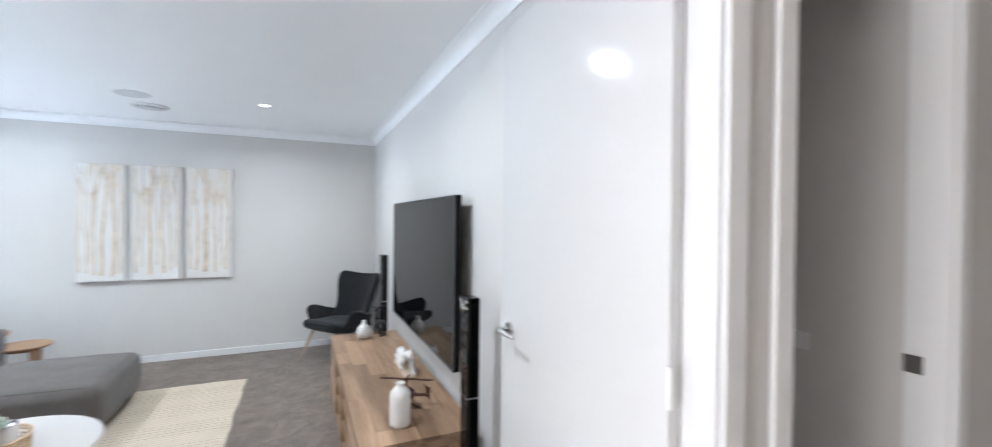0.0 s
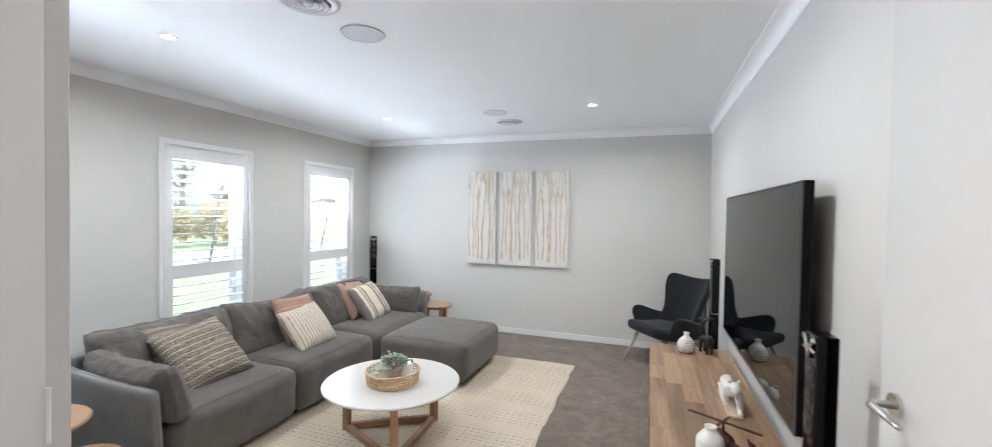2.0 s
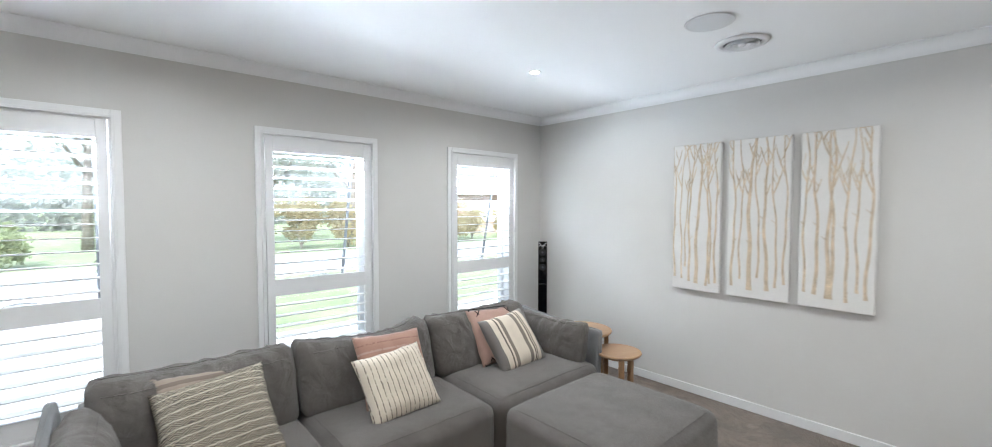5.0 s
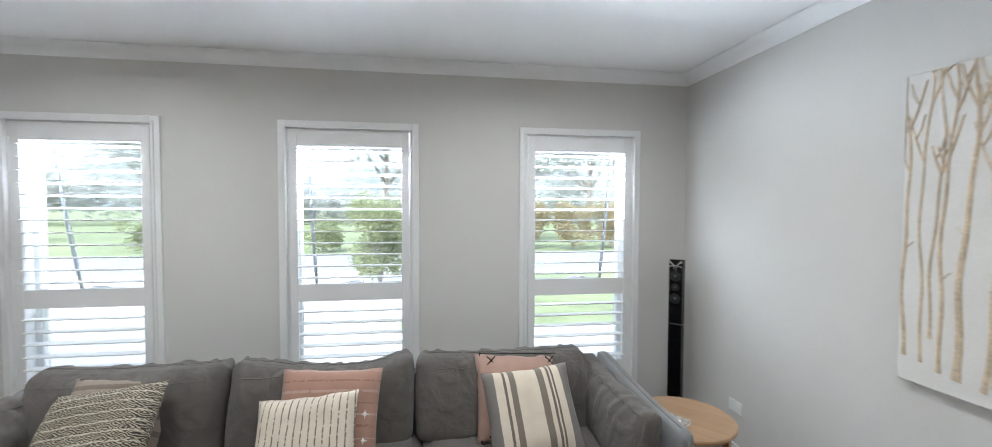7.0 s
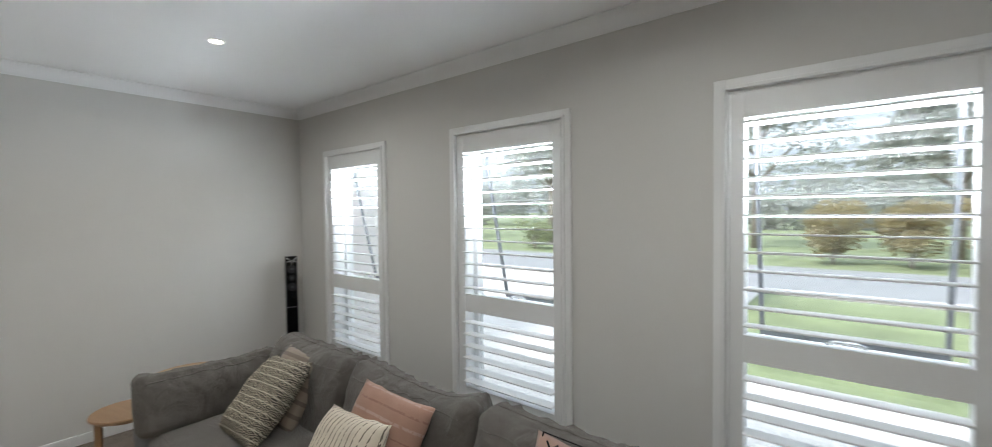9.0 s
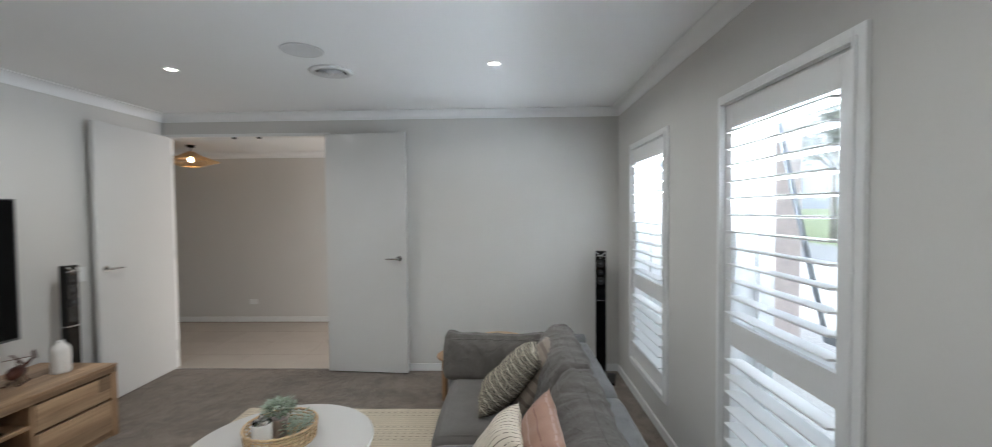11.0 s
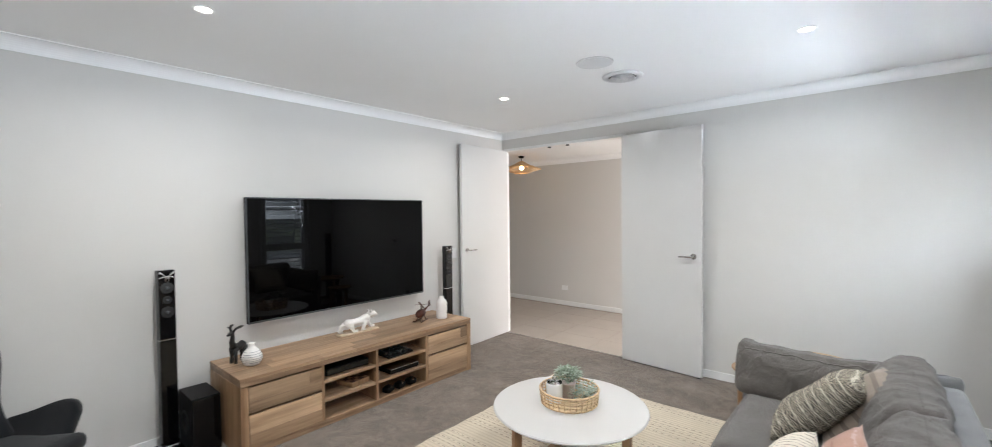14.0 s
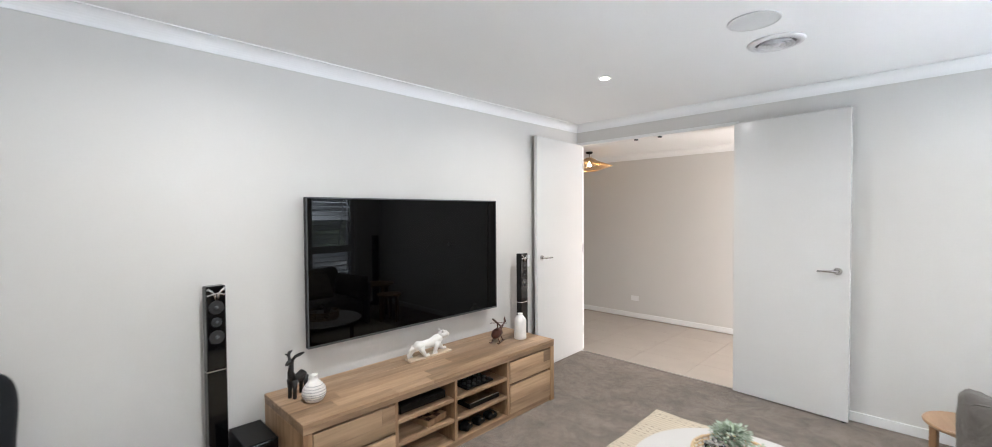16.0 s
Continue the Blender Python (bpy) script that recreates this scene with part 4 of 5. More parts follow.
part("base", lathe(bmesh.new(), [(0.0, 0.0), (R - 0.006, 0.0), (R - 0.004, 0.008), (0.0, 0.008)], 40), M_RATTAN, basket)
for z, r, t in ((0.006, R - 0.002, 0.006), (0.028, R + 0.001, 0.004), (0.048, R + 0.004, 0.004), (0.066, R + 0.006, 0.004), (0.083, R + 0.008, 0.007)):
    bm = bmesh.new()
    tube(bm, [(r * math.cos(2 * math.pi * s / 48), r * math.sin(2 * math.pi * s / 48), z + 0.0012 * math.sin(s * 2.4)) for s in range(49)], t, 6)
    part("hoop", bm, M_RATTAN, basket, smooth=True)
stake = None
for s in range(32):
    m = pose(0, 0, 0, 0, 0, 360 * s / 32)
    if stake is None:
        stake = part("stake", tube(bmesh.new(), [(R - 0.002, 0, 0.004), (R + 0.005, 0, 0.04), (R + 0.008, 0, 0.084)], 0.0035, 5), M_RATTAN, basket, smooth=True, at=m)
    else:
        again(stake, m)
jar = thing("candle_jar", "white candle in a lidded glass jar inside the tray", "candle", Matrix.Translation(BK + Vector((0.062, 0.066, 0.0085))) @ Matrix.Diagonal((1.12, 1.12, 1.12, 1)))
part("glass", lathe(bmesh.new(), [(0.0, 0.0), (0.042, 0.0), (0.044, 0.004), (0.044, 0.092), (0.040, 0.1), (0.038, 0.1), (0.041, 0.09), (0.041, 0.006), (0.0, 0.006)], 32), M_FROST, jar, "frosted white glass", smooth=True)
part("wax", lathe(bmesh.new(), [(0.0, 0.0065), (0.040, 0.0065), (0.040, 0.075), (0.0, 0.074)], 28), M_CANDLE, jar, smooth=False)
part("lid", lathe(bmesh.new(), [(0.0, 0.101), (0.041, 0.101), (0.040, 0.108), (0.012, 0.112), (0.006, 0.118), (0.012, 0.128), (0.006, 0.136), (0.0, 0.137)], 28), M_JAR, jar, smooth=True)
pot = thing("potted_plant", "small grey-green succulent spilling from a blush clay pot", "plant", Matrix.Translation(BK + Vector((0.025, -0.03, 0.0085))))
part("pot", lathe(bmesh.new(), [(0.0, 0.0), (0.035, 0.0), (0.044, 0.088), (0.047, 0.089), (0.048, 0.100), (0.044, 0.101), (0.042, 0.09), (0.0, 0.086)], 32), M_POT, pot, smooth=True)
rnd = random.Random(4)


def leaf(bm, at, d, size, wide=0.5):
    """One cupped leaf from at along d."""
    d = d.normalized()
    s = d.cross(Vector((0, 0, 1)))
    s = s.normalized() if s.length > 1e-3 else Vector((1, 0, 0))
    up = s.cross(d)
    p = [at, at + d * size * 0.5 + s * size * wide * 0.5 + up * size * 0.12, at + d * size, at + d * size * 0.5 - s * size * wide * 0.5 + up * size * 0.12]
    mid = at + d * size * 0.5
    v = [bm.verts.new(q) for q in p]
    c = bm.verts.new(mid)
    for i in range(4):
        bm.faces.new((v[i], v[(i + 1) % 4], c))


for mat, n, zc, spread, sz in ((M_LEAF, 230, 0.132, 0.062, 0.021), (M_LEAFB, 260, 0.138, 0.078, 0.022)):
    bm = bmesh.new()
    for _ in range(n):
        a, e = rnd.uniform(0, 6.28), rnd.uniform(-0.5, 1.3)
        r = spread * rnd.uniform(0.25, 1.0) ** 0.6
        c = Vector((r * math.cos(a) * math.cos(e * 0.6), r * math.sin(a) * math.cos(e * 0.6), zc + 0.05 * math.sin(e) * rnd.uniform(0.3, 1)))
        leaf(bm, c, Vector((math.cos(a), math.sin(a), rnd.uniform(-0.3, 0.9))), sz * rnd.uniform(0.7, 1.3), 0.7)
    part("leaves", bm, mat, pot)
bm = bmesh.new()
for k in range(9):
    a = 0.7 * k
    tube(bm, [(0, 0, 0.086), (0.03 * math.cos(a), 0.03 * math.sin(a), 0.12), (0.06 * math.cos(a), 0.06 * math.sin(a), 0.135 + 0.014 * (k % 3))], 0.002, 5)
part("stem", bm, M_LEAF, pot)
sprig = thing("greenery_sprig", "trailing sprig of pale green leaves lying in the tray", "plant", Matrix.Translation(BK + Vector((-0.062, -0.055, 0.0085))))
bm = bmesh.new()
for k in range(6):
    a = 1.2 + 0.75 * k
    tube(bm, [(0, 0, 0.004), (0.04 * math.cos(a), 0.04 * math.sin(a), 0.035), (0.075 * math.cos(a), 0.075 * math.sin(a), 0.06)], 0.0018, 5)
part("stem", bm, M_LEAF, sprig)
bm = bmesh.new()
for _ in range(300):
    a, r = rnd.uniform(0, 6.28), 0.085 * rnd.random() ** 0.5
    leaf(bm, Vector((r * math.cos(a), r * math.sin(a), rnd.uniform(0.015, 0.09))), Vector((math.cos(a), math.sin(a), rnd.uniform(-0.4, 0.8))), rnd.uniform(0.015, 0.026), 0.7)
part("leaves", bm, M_LEAFB, sprig)


# ---- nesting side tables ----
def side_table(label, x, y, z, r, turn, group):
    t = thing("side_table", label, "side table", pose(x, y, 0, 0, 0, turn), group)
    part("tabletop", lathe(bmesh.new(), [(0.0, z - 0.024), (r - 0.012, z - 0.024), (r - 0.002, z - 0.014), (r, z - 0.006), (r - 0.004, z), (0.0, z)], 56), M_OAK, t)
    for k in range(3):
        a = radians(120 * k)
        c, s = math.cos(a), math.sin(a)
        part("leg", boxed(-0.017, 0.017, -0.02, 0.02, 0, z - 0.024, 0.004), M_LEG, t, at=pose((r - 0.045) * c, (r - 0.045) * s, 0, 0, 0, 120 * k))
    part("brace", rod(bmesh.new(), (0, 0, z - 0.05), (0, 0, z - 0.024), r * 0.6, seg=24), M_LEG, t)
    return t


side_table("taller round oak side table in the corner behind the sofa arm", 1.14, 4.185, 0.55, 0.235, 40, "nesting side tables")
side_table("lower round oak side table tucked beside a taller one", 1.485, 4.17, 0.45, 0.18, 75, "nesting side tables")
side_table("taller round oak side table behind the sofa arm by the doors", 1.15, 0.645, 0.525, 0.235, 10, "nesting side tables")
side_table("lower round oak side table by the double doors", 1.48, 0.66, 0.405, 0.18, 100, "nesting side tables")
cards = thing("coaster_stack", "short stack of printed square coasters on the side table", "coasters", pose(1.20, 4.10, 0.55, 0, 0, 20))
for k in range(3):
    part("coaster", boxed(-0.05, 0.05, -0.05, 0.05, 0.0005 + 0.007 * k, 0.0065 + 0.007 * k, 0.001), M_PAPER if k == 2 else M_CERAMIC, cards, at=pose(0.003 * k, 0.002 * k, 0, 0, 0, 7 * k))
part("print_mark", boxed(-0.02, 0.03, -0.012, 0.006, 0.021, 0.0216), M_CERAMIC, cards, at=pose(0, 0, 0, 0, 0, 30))


# ---- television wall ----
CX0, CX1, CY0, CY1, CZ = 3.885, 4.455, 1.178, 3.268, 0.512
cab = thing("tv_cabinet", "long low messmate timber television cabinet with drawers and open shelves", "tv cabinet")
top = part("top_panel", boxed(CX0 + 0.001, CX1 - 0.001, CY0 + 0.001, CY1 - 0.001, CZ - 0.055, CZ - 0.022, 0.002), M_CABINET, cab)
rb = random.Random(2)
for k in range(6):
    x0, x1 = CX0 + (CX1 - CX0) * k / 6, CX0 + (CX1 - CX0) * (k + 1) / 6
    cuts = [CY0] + sorted(CY0 + (CY1 - CY0) * (j + rb.uniform(0.15, 0.85)) / 3 for j in range(3)) + [CY1]
    for y0, y1 in zip(cuts, cuts[1:]):
        part("board", boxed(x0 + 0.0002, x1 - 0.0002, y0 + 0.0002, y1 - 0.0002, CZ - 0.0215, CZ, 0.0007, 1), M_CABINET, top)
for y0 in (CY0, CY1 - 0.05):
    part("side_panel", boxed(CX0 + 0.001, CX1, y0 + 0.001, y0 + 0.049, 0.0, CZ - 0.056, 0.003), M_CABINET_UP, cab)
part("plinth", boxed(CX0 + 0.012, CX1, CY0 + 0.05, CY1 - 0.05, 0.0, 0.045, 0.003), M_CABINET, cab)
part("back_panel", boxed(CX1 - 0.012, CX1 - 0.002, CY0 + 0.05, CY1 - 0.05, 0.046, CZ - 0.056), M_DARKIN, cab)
D1, D2, MID = 2.715, 1.735, 2.255
for y in (D1, D2):
    part("divider", boxed(CX0 + 0.008, CX1 - 0.013, y - 0.012, y + 0.012, 0.046, CZ - 0.056, 0.002), M_CABINET_UP, cab)
part("divider", boxed(CX0 + 0.006, CX1 - 0.013, MID - 0.011, MID + 0.011, 0.046, CZ - 0.056, 0.002), M_CABINET_UP, cab)
for a, b in ((D2 + 0.012, MID - 0.011), (MID + 0.011, D1 - 0.012)):
    for z in (0.175, 0.315):
        part("shelf", boxed(CX0 + 0.012, CX1 - 0.013, a, b, z, z + 0.022, 0.002), M_CABINET, cab)
for a, b in ((CY0 + 0.052, D2 - 0.014), (D1 + 0.014, CY1 - 0.052)):
    for z0, z1 in ((0.05, 0.262), (0.282, CZ - 0.068)):
        df = part("drawer_front", boxed(CX0 + 0.006, CX0 + 0.024, a, b, z0, z1, 0.002), M_DRAWER, cab)
        zm, ym = z0 + (z1 - z0) * 0.42, a + (b - a) * (0.18 if z0 > 0.2 else 0.0)
        for c0, c1, e0, e1 in ((a, b, z0, zm), (ym, b, zm, z1)) + (((a, ym, zm, z1),) if ym > a else ()):
            part("board", boxed(CX0 + 0.002, CX0 + 0.0057, c0 + 0.0002, c1 - 0.0002, e0 + 0.0002, e1 - 0.0002, 0.0006, 1), M_DRAWER, df)
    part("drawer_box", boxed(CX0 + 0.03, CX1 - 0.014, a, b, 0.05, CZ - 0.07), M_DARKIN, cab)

tv = thing("television", "large black flat television on a wall bracket, switched off", "television")
TY0, TY1, TZ0, TZ1, TX = 1.358, 3.033, 0.738, 1.688, 4.383
part("body", boxed(TX + 0.006, TX + 0.04, TY0, TY1, TZ0, TZ1, 0.004), M_BLACK, tv)
part("screen", boxed(TX + 0.0015, TX + 0.0055, TY0 + 0.009, TY1 - 0.009, TZ0 + 0.014, TZ1 - 0.009), M_SCREEN, tv)
for y0, y1, z0, z1 in ((TY0, TY1, TZ1 - 0.0085, TZ1), (TY0, TY1, TZ0, TZ0 + 0.0135), (TY0, TY0 + 0.0085, TZ0 + 0.0135, TZ1 - 0.0085), (TY1 - 0.0085, TY1, TZ0 + 0.0135, TZ1 - 0.0085)):
    part("bezel", boxed(TX, TX + 0.0058, y0, y1, z0, z1, 0.001), M_GREYM, tv)
part("back_housing", boxed(TX + 0.04, W - 0.03, TY0 + 0.25, TY1 - 0.25, TZ0 + 0.08, TZ1 - 0.25, 0.008), M_BLACK, tv)
part("wall_bracket", boxed(W - 0.0295, W - 0.0005, 1.95, 2.45, 1.05, 1.35, 0.003), M_GREYM, tv)


def tower_speaker(label, x, y, turn):
    """A slim tower on a square foot; its front looks to local -y."""
    t = thing("tower_speaker", label, "speaker", pose(x, y, 0, 0, 0, turn), "home theatre tower speakers")
    part("base_plate", boxed(-0.13, 0.13, -0.13, 0.13, 0.002, 0.02, 0.004), M_GLOSS, t)
    part("lower_column", boxed(-0.047, 0.047, -0.03, 0.03, 0.02, 0.742, 0.005), M_GLOSS, t)
    part("joint", boxed(-0.048, 0.048, -0.031, 0.031, 0.742, 0.748), M_CHROME, t)
    up = part("upper_column", boxed(-0.047, 0.047, -0.03, 0.03, 0.748, 1.2, 0.005), M_GLOSS, t)
    for z, r in ((1.085, 0.033), (1.005, 0.022), (0.925, 0.033)):
        part("driver", lathe(bmesh.new(), [(r + 0.004, 0), (r + 0.004, 0.0012), (r, 0.0014), (r * 0.9, 0.0012), (r * 0.45, 0.0004), (r * 0.35, 0.0016), (0.0, 0.002)], 28), M_CONE, up, smooth=True,
             at=pose(0, -0.0302, z, 90, 0, 0))
        part("dust_cap", lathe(bmesh.new(), [(0.0, 0.0), (r * 0.3, 0.0), (r * 0.22, 0.003), (0.0, 0.0042)], 16), M_GREYM, up, "dark metal dome", smooth=True, at=pose(0, -0.0318, z, 90, 0, 0))
    bm = bmesh.new()
    for sx in (-1, 1):
        tube(bm, [(sx * 0.042, -0.0335, 1.188), (sx * 0.022, -0.0345, 1.172), (sx * 0.009, -0.035, 1.155), (sx * 0.006, -0.0345, 1.125)], [0.008, 0.006, 0.007, 0.004], 8)
        tube(bm, [(sx * 0.043, -0.0335, 1.150), (sx * 0.022, -0.0345, 1.156), (0.0, -0.035, 1.160)], [0.006, 0.005, 0.007], 8)
    part("tweeter_bracket", bm, M_CHROME, up, "bright chrome bracket over the tweeter", smooth=True)
    # chrome trim at the foot, added to carry the bright highlight there
    part("foot_collar", boxed(-0.055, 0.055, -0.038, 0.038, 0.0205, 0.05, 0.008), M_CHROME, t, "chrome foot collar")
    return t


tower_speaker("slim gloss black tower speaker in the window corner", 0.205, 4.70, 40)
tower_speaker("slim gloss black tower speaker beside the television", 4.385, 3.53, -85)
tower_speaker("slim gloss black tower speaker by the open door leaf", 4.36, 1.04, -90)
tower_speaker("slim gloss black tower speaker between wall and window", 0.215, 0.15, 165)
sub = thing("subwoofer", "black box subwoofer on the carpet beside the cabinet", "subwoofer")
part("cabinet", boxed(4.15, 4.44, 3.296, 3.462, 0.012, 0.375, 0.004), M_BLACK, sub)
part("front_panel", boxed(4.142, 4.149, 3.300, 3.458, 0.018, 0.37, 0.003), M_GLOSS, sub)
for x in (4.18, 4.40):
    for y in (3.315, 3.445):
        part("foot", rod(bmesh.new(), (x, y, 0), (x, y, 0.012), 0.012, seg=10), M_BLACK, sub)
part("driver", lathe(bmesh.new(), [(0.078, 0), (0.078, 0.004), (0.07, 0.004), (0.05, -0.004), (0.0, -0.006)], 32), M_CONE, sub, smooth=True, at=pose(4.295, 3.4635, 0.19, -90, 0, 0))

# things on the cabinet
vase = thing("round_vase", "round-bellied white ribbed vase with thin dark bands on the cabinet", "vase", pose(4.145, 3.10, CZ) @ Matrix.Diagonal((0.93, 0.93, 0.95, 1)))
prof = [(0.0, 0.0), (0.040, 0.0)] + [(0.070 * math.sin(0.75 + 2.0 * k / 28) ** 0.9 + 0.0012 * math.sin(k * 2.2), 0.005 + 0.118 * k / 28) for k in range(29)]
prof += [(0.022, 0.132), (0.019, 0.15), (0.023, 0.160), (0.018, 0.160), (0.015, 0.14), (0.0, 0.138)]
part("body", lathe(bmesh.new(), prof, 36), M_CERAMIC, vase, smooth=True)
for z in (0.025, 0.04, 0.054, 0.07, 0.085, 0.1):
    r = 0.0712 * math.sin(0.75 + 2.0 * (z - 0.005) / 0.118) ** 0.9
    part("band", tube(bmesh.new(), [(r * math.cos(2 * math.pi * s / 36), r * math.sin(2 * math.pi * s / 36), z) for s in range(37)], 0.0014, 5), M_DARKLINE, vase)
bottle = thing("bottle_vase", "tall matt white bottle vase on the cabinet", "vase", pose(4.105, 1.36, CZ))
part("body", lathe(bmesh.new(), [(0.0, 0.0), (0.046, 0.0), (0.051, 0.006), (0.052, 0.02), (0.052, 0.15), (0.048, 0.17), (0.032, 0.19), (0.022, 0.2), (0.02, 0.208), (0.023, 0.216), (0.019, 0.216), (0.016, 0.206), (0.0, 0.2)], 36),
     M_CERAMIC, bottle, smooth=True)

deer = thing("deer_figurine", "stylised black wooden deer figurine with a slim raised neck", "figurine", pose(4.285, 3.14, CZ, 0, 0, 115) @ Matrix.Diagonal((0.82, 0.82, 0.82, 1)))
bm = bmesh.new()
tube(bm, [(-0.075, 0, 0.135), (-0.05, 0, 0.140), (0.0, 0, 0.128), (0.04, 0, 0.135), (0.06, 0, 0.145)], [0.018, 0.036, 0.032, 0.034, 0.024], 14)
tube(bm, [(0.045, 0, 0.14), (0.060, 0, 0.19), (0.052, 0, 0.235), (0.058, 0, 0.262)], [0.032, 0.021, 0.016, 0.017], 12)
tube(bm, [(0.045, 0, 0.265), (0.075, 0, 0.262), (0.103, 0, 0.252)], [0.018, 0.017, 0.008], 12)
for sx in (-0.055, 0.045):
    for sy in (-0.02, 0.02):
        tube(bm, [(sx, sy, 0.13), (sx * 1.03, sy * 1.1, 0.065), (sx * 1.08, sy * 1.1, 0.0)], [0.024, 0.014, 0.014], 10)
for sy in (-1, 1):
    tube(bm, [(0.055, 0.010 * sy, 0.272), (0.045, 0.03 * sy, 0.300), (0.020, 0.050 * sy, 0.312), (-0.010, 0.056 * sy, 0.316)], [0.010, 0.011, 0.012, 0.006], 8)
    tube(bm, [(0.045, 0.028 * sy, 0.298), (0.062, 0.045 * sy, 0.315)], [0.008, 0.004], 6)
part("figure", bm, M_BLACKFIG, deer, smooth=True)

lion = thing("big_cat_figurine", "whitewashed carved big cat striding on a timber plinth", "figurine", pose(4.30, 2.17, CZ, 0, 0, -90) @ Matrix.Diagonal((1.0, 0.9, 0.87, 1)))
part("plinth", boxed(-0.19, 0.19, -0.04, 0.04, 0.0, 0.018, 0.003), M_BEIGE, lion)
bm = bmesh.new()
tube(bm, [(-0.135, 0, 0.092), (-0.10, 0, 0.112), (-0.05, 0, 0.108), (0.02, 0, 0.112), (0.07, 0, 0.128), (0.105, 0, 0.142)], [0.026, 0.041, 0.035, 0.037, 0.044, 0.034], 16)
tube(bm, [(0.095, 0, 0.145), (0.128, 0, 0.160), (0.155, 0, 0.158), (0.182, 0, 0.144)], [0.032, 0.036, 0.030, 0.016], 14)
for pts in ([(-0.11, 0.026, 0.10), (-0.14, 0.028, 0.065), (-0.165, 0.028, 0.022)], [(-0.09, -0.026, 0.10), (-0.075, -0.028, 0.06), (-0.05, -0.028, 0.022)],
            [(0.085, 0.028, 0.12), (0.115, 0.03, 0.07), (0.15, 0.03, 0.022)], [(0.06, -0.028, 0.12), (0.045, -0.03, 0.07), (0.025, -0.03, 0.022)]):
    tube(bm, pts + [tuple(Vector(pts[-1]) + Vector((0.028, 0, 0.004)))], [0.031, 0.019, 0.014, 0.013], 10)
tube(bm, [(-0.14, 0, 0.105), (-0.172, 0, 0.09), (-0.188, 0, 0.05), (-0.178, 0, 0.026)], [0.016, 0.013, 0.011, 0.008], 8)
for sy in (-0.022, 0.022):
    tube(bm, [(0.118, sy, 0.185), (0.114, sy * 1.25, 0.205)], [0.013, 0.007], 8)
part("figure", bm, M_CERAMIC, lion, smooth=True)

heli = thing("model_helicopter", "small bronze-toned model helicopter on skids", "model helicopter", pose(4.18, 1.56, CZ, 0, 0, 115))
bm = bmesh.new()
tube(bm, [(0.085, 0, 0.06), (0.07, 0, 0.068), (0.03, 0, 0.075), (-0.03, 0, 0.078), (-0.06, 0, 0.085)], [0.012, 0.03, 0.04, 0.036, 0.016], 12)
part("fuselage", bm, M_BRONZE, heli, smooth=True)
part("tail_boom", tube(bmesh.new(), [(-0.05, 0, 0.085), (-0.12, 0, 0.1), (-0.185, 0, 0.118)], [0.015, 0.009, 0.006], 8), M_BRONZE, heli, smooth=True)
part("tail_fin", boxed(-0.2, -0.17, -0.003, 0.003, 0.105, 0.16, 0.002), M_BRONZE, heli)
part("mast", rod(bmesh.new(), (0, 0, 0.11), (0, 0, 0.16), 0.005, seg=8), M_BRONZE, heli)
part("rotor_blade", boxed(-0.15, 0.15, -0.009, 0.009, 0.154, 0.157), M_BRONZE, heli, at=pose(0, 0, 0, 0, 0, 35))
part("rotor_blade", boxed(-0.06, 0.06, -0.006, 0.006, 0.1575, 0.16), M_BRONZE, heli, at=pose(0, 0, 0, 0, 0, 125))
part("tail_rotor", boxed(-0.003, 0.003, -0.0, 0.003, -0.04, 0.04), M_BRONZE, heli, at=pose(-0.188, 0.007, 0.135, 0, 30, 0))
for sy in (-0.035, 0.035):
    part("skid", tube(bmesh.new(), [(-0.07, sy, 0.006), (0.07, sy, 0.005), (0.095, sy, 0.016)], 0.0045, 6), M_BRONZE, heli, smooth=True)
    for x in (-0.035, 0.04):
        part("strut", tube(bmesh.new(), [(x, sy * 0.4, 0.05), (x, sy, 0.008)], 0.0035, 6), M_BRONZE, heli)

# things on the open shelves
rec = thing("av_receiver", "slim black disc player on the upper shelf", "disc player")
part("case", boxed(3.95, 4.25, 2.30, 2.66, 0.341, 0.392, 0.003), M_BLACK, rec)
part("front", boxed(3.944, 3.9495, 2.305, 2.655, 0.345, 0.389, 0.001), M_GLOSS, rec)
part("foot", boxed(3.97, 4.2, 2.34, 2.62, 0.3372, 0.341), M_BLACK, rec)
chess = thing("chess_box", "checkered wooden games box on the middle shelf", "games box", pose(4.03, 2.39, 0.1975, 0, 0, 12))
part("box", boxed(-0.09, 0.09, -0.09, 0.09, 0, 0.04, 0.003), M_CABINET_UP, chess)
for i in range(4):
    for j in range(4):
        if (i + j) % 2:
            part("square", boxed(-0.08 + 0.04 * i, -0.04 + 0.04 * i, -0.08 + 0.04 * j, -0.04 + 0.04 * j, 0.0402, 0.0415), M_BRONZE, chess)
mat_box = thing("lattice_tray", "dark perforated tray on the upper shelf", "tray")
part("tray", boxed(3.93, 4.13, 1.86, 2.12, 0.3375, 0.352, 0.003), M_BLACK, mat_box)
for i in range(4):
    for j in range(5):
        part("stud", rod(bmesh.new(), (3.955 + 0.05 * i, 1.885 + 0.05 * j, 0.3522), (3.955 + 0.05 * i, 1.885 + 0.05 * j, 0.366), 0.013, seg=8), M_GREYM, mat_box)
cons = thing("game_console", "slim silver and black console on the middle shelf", "console")
part("case", boxed(3.93, 4.15, 1.80, 2.10, 0.1975, 0.232, 0.004), M_BLACK, cons)
part("lid", boxed(3.93, 4.14, 1.805, 2.095, 0.2322, 0.239, 0.002), M_CHROME, cons, "silver lid")
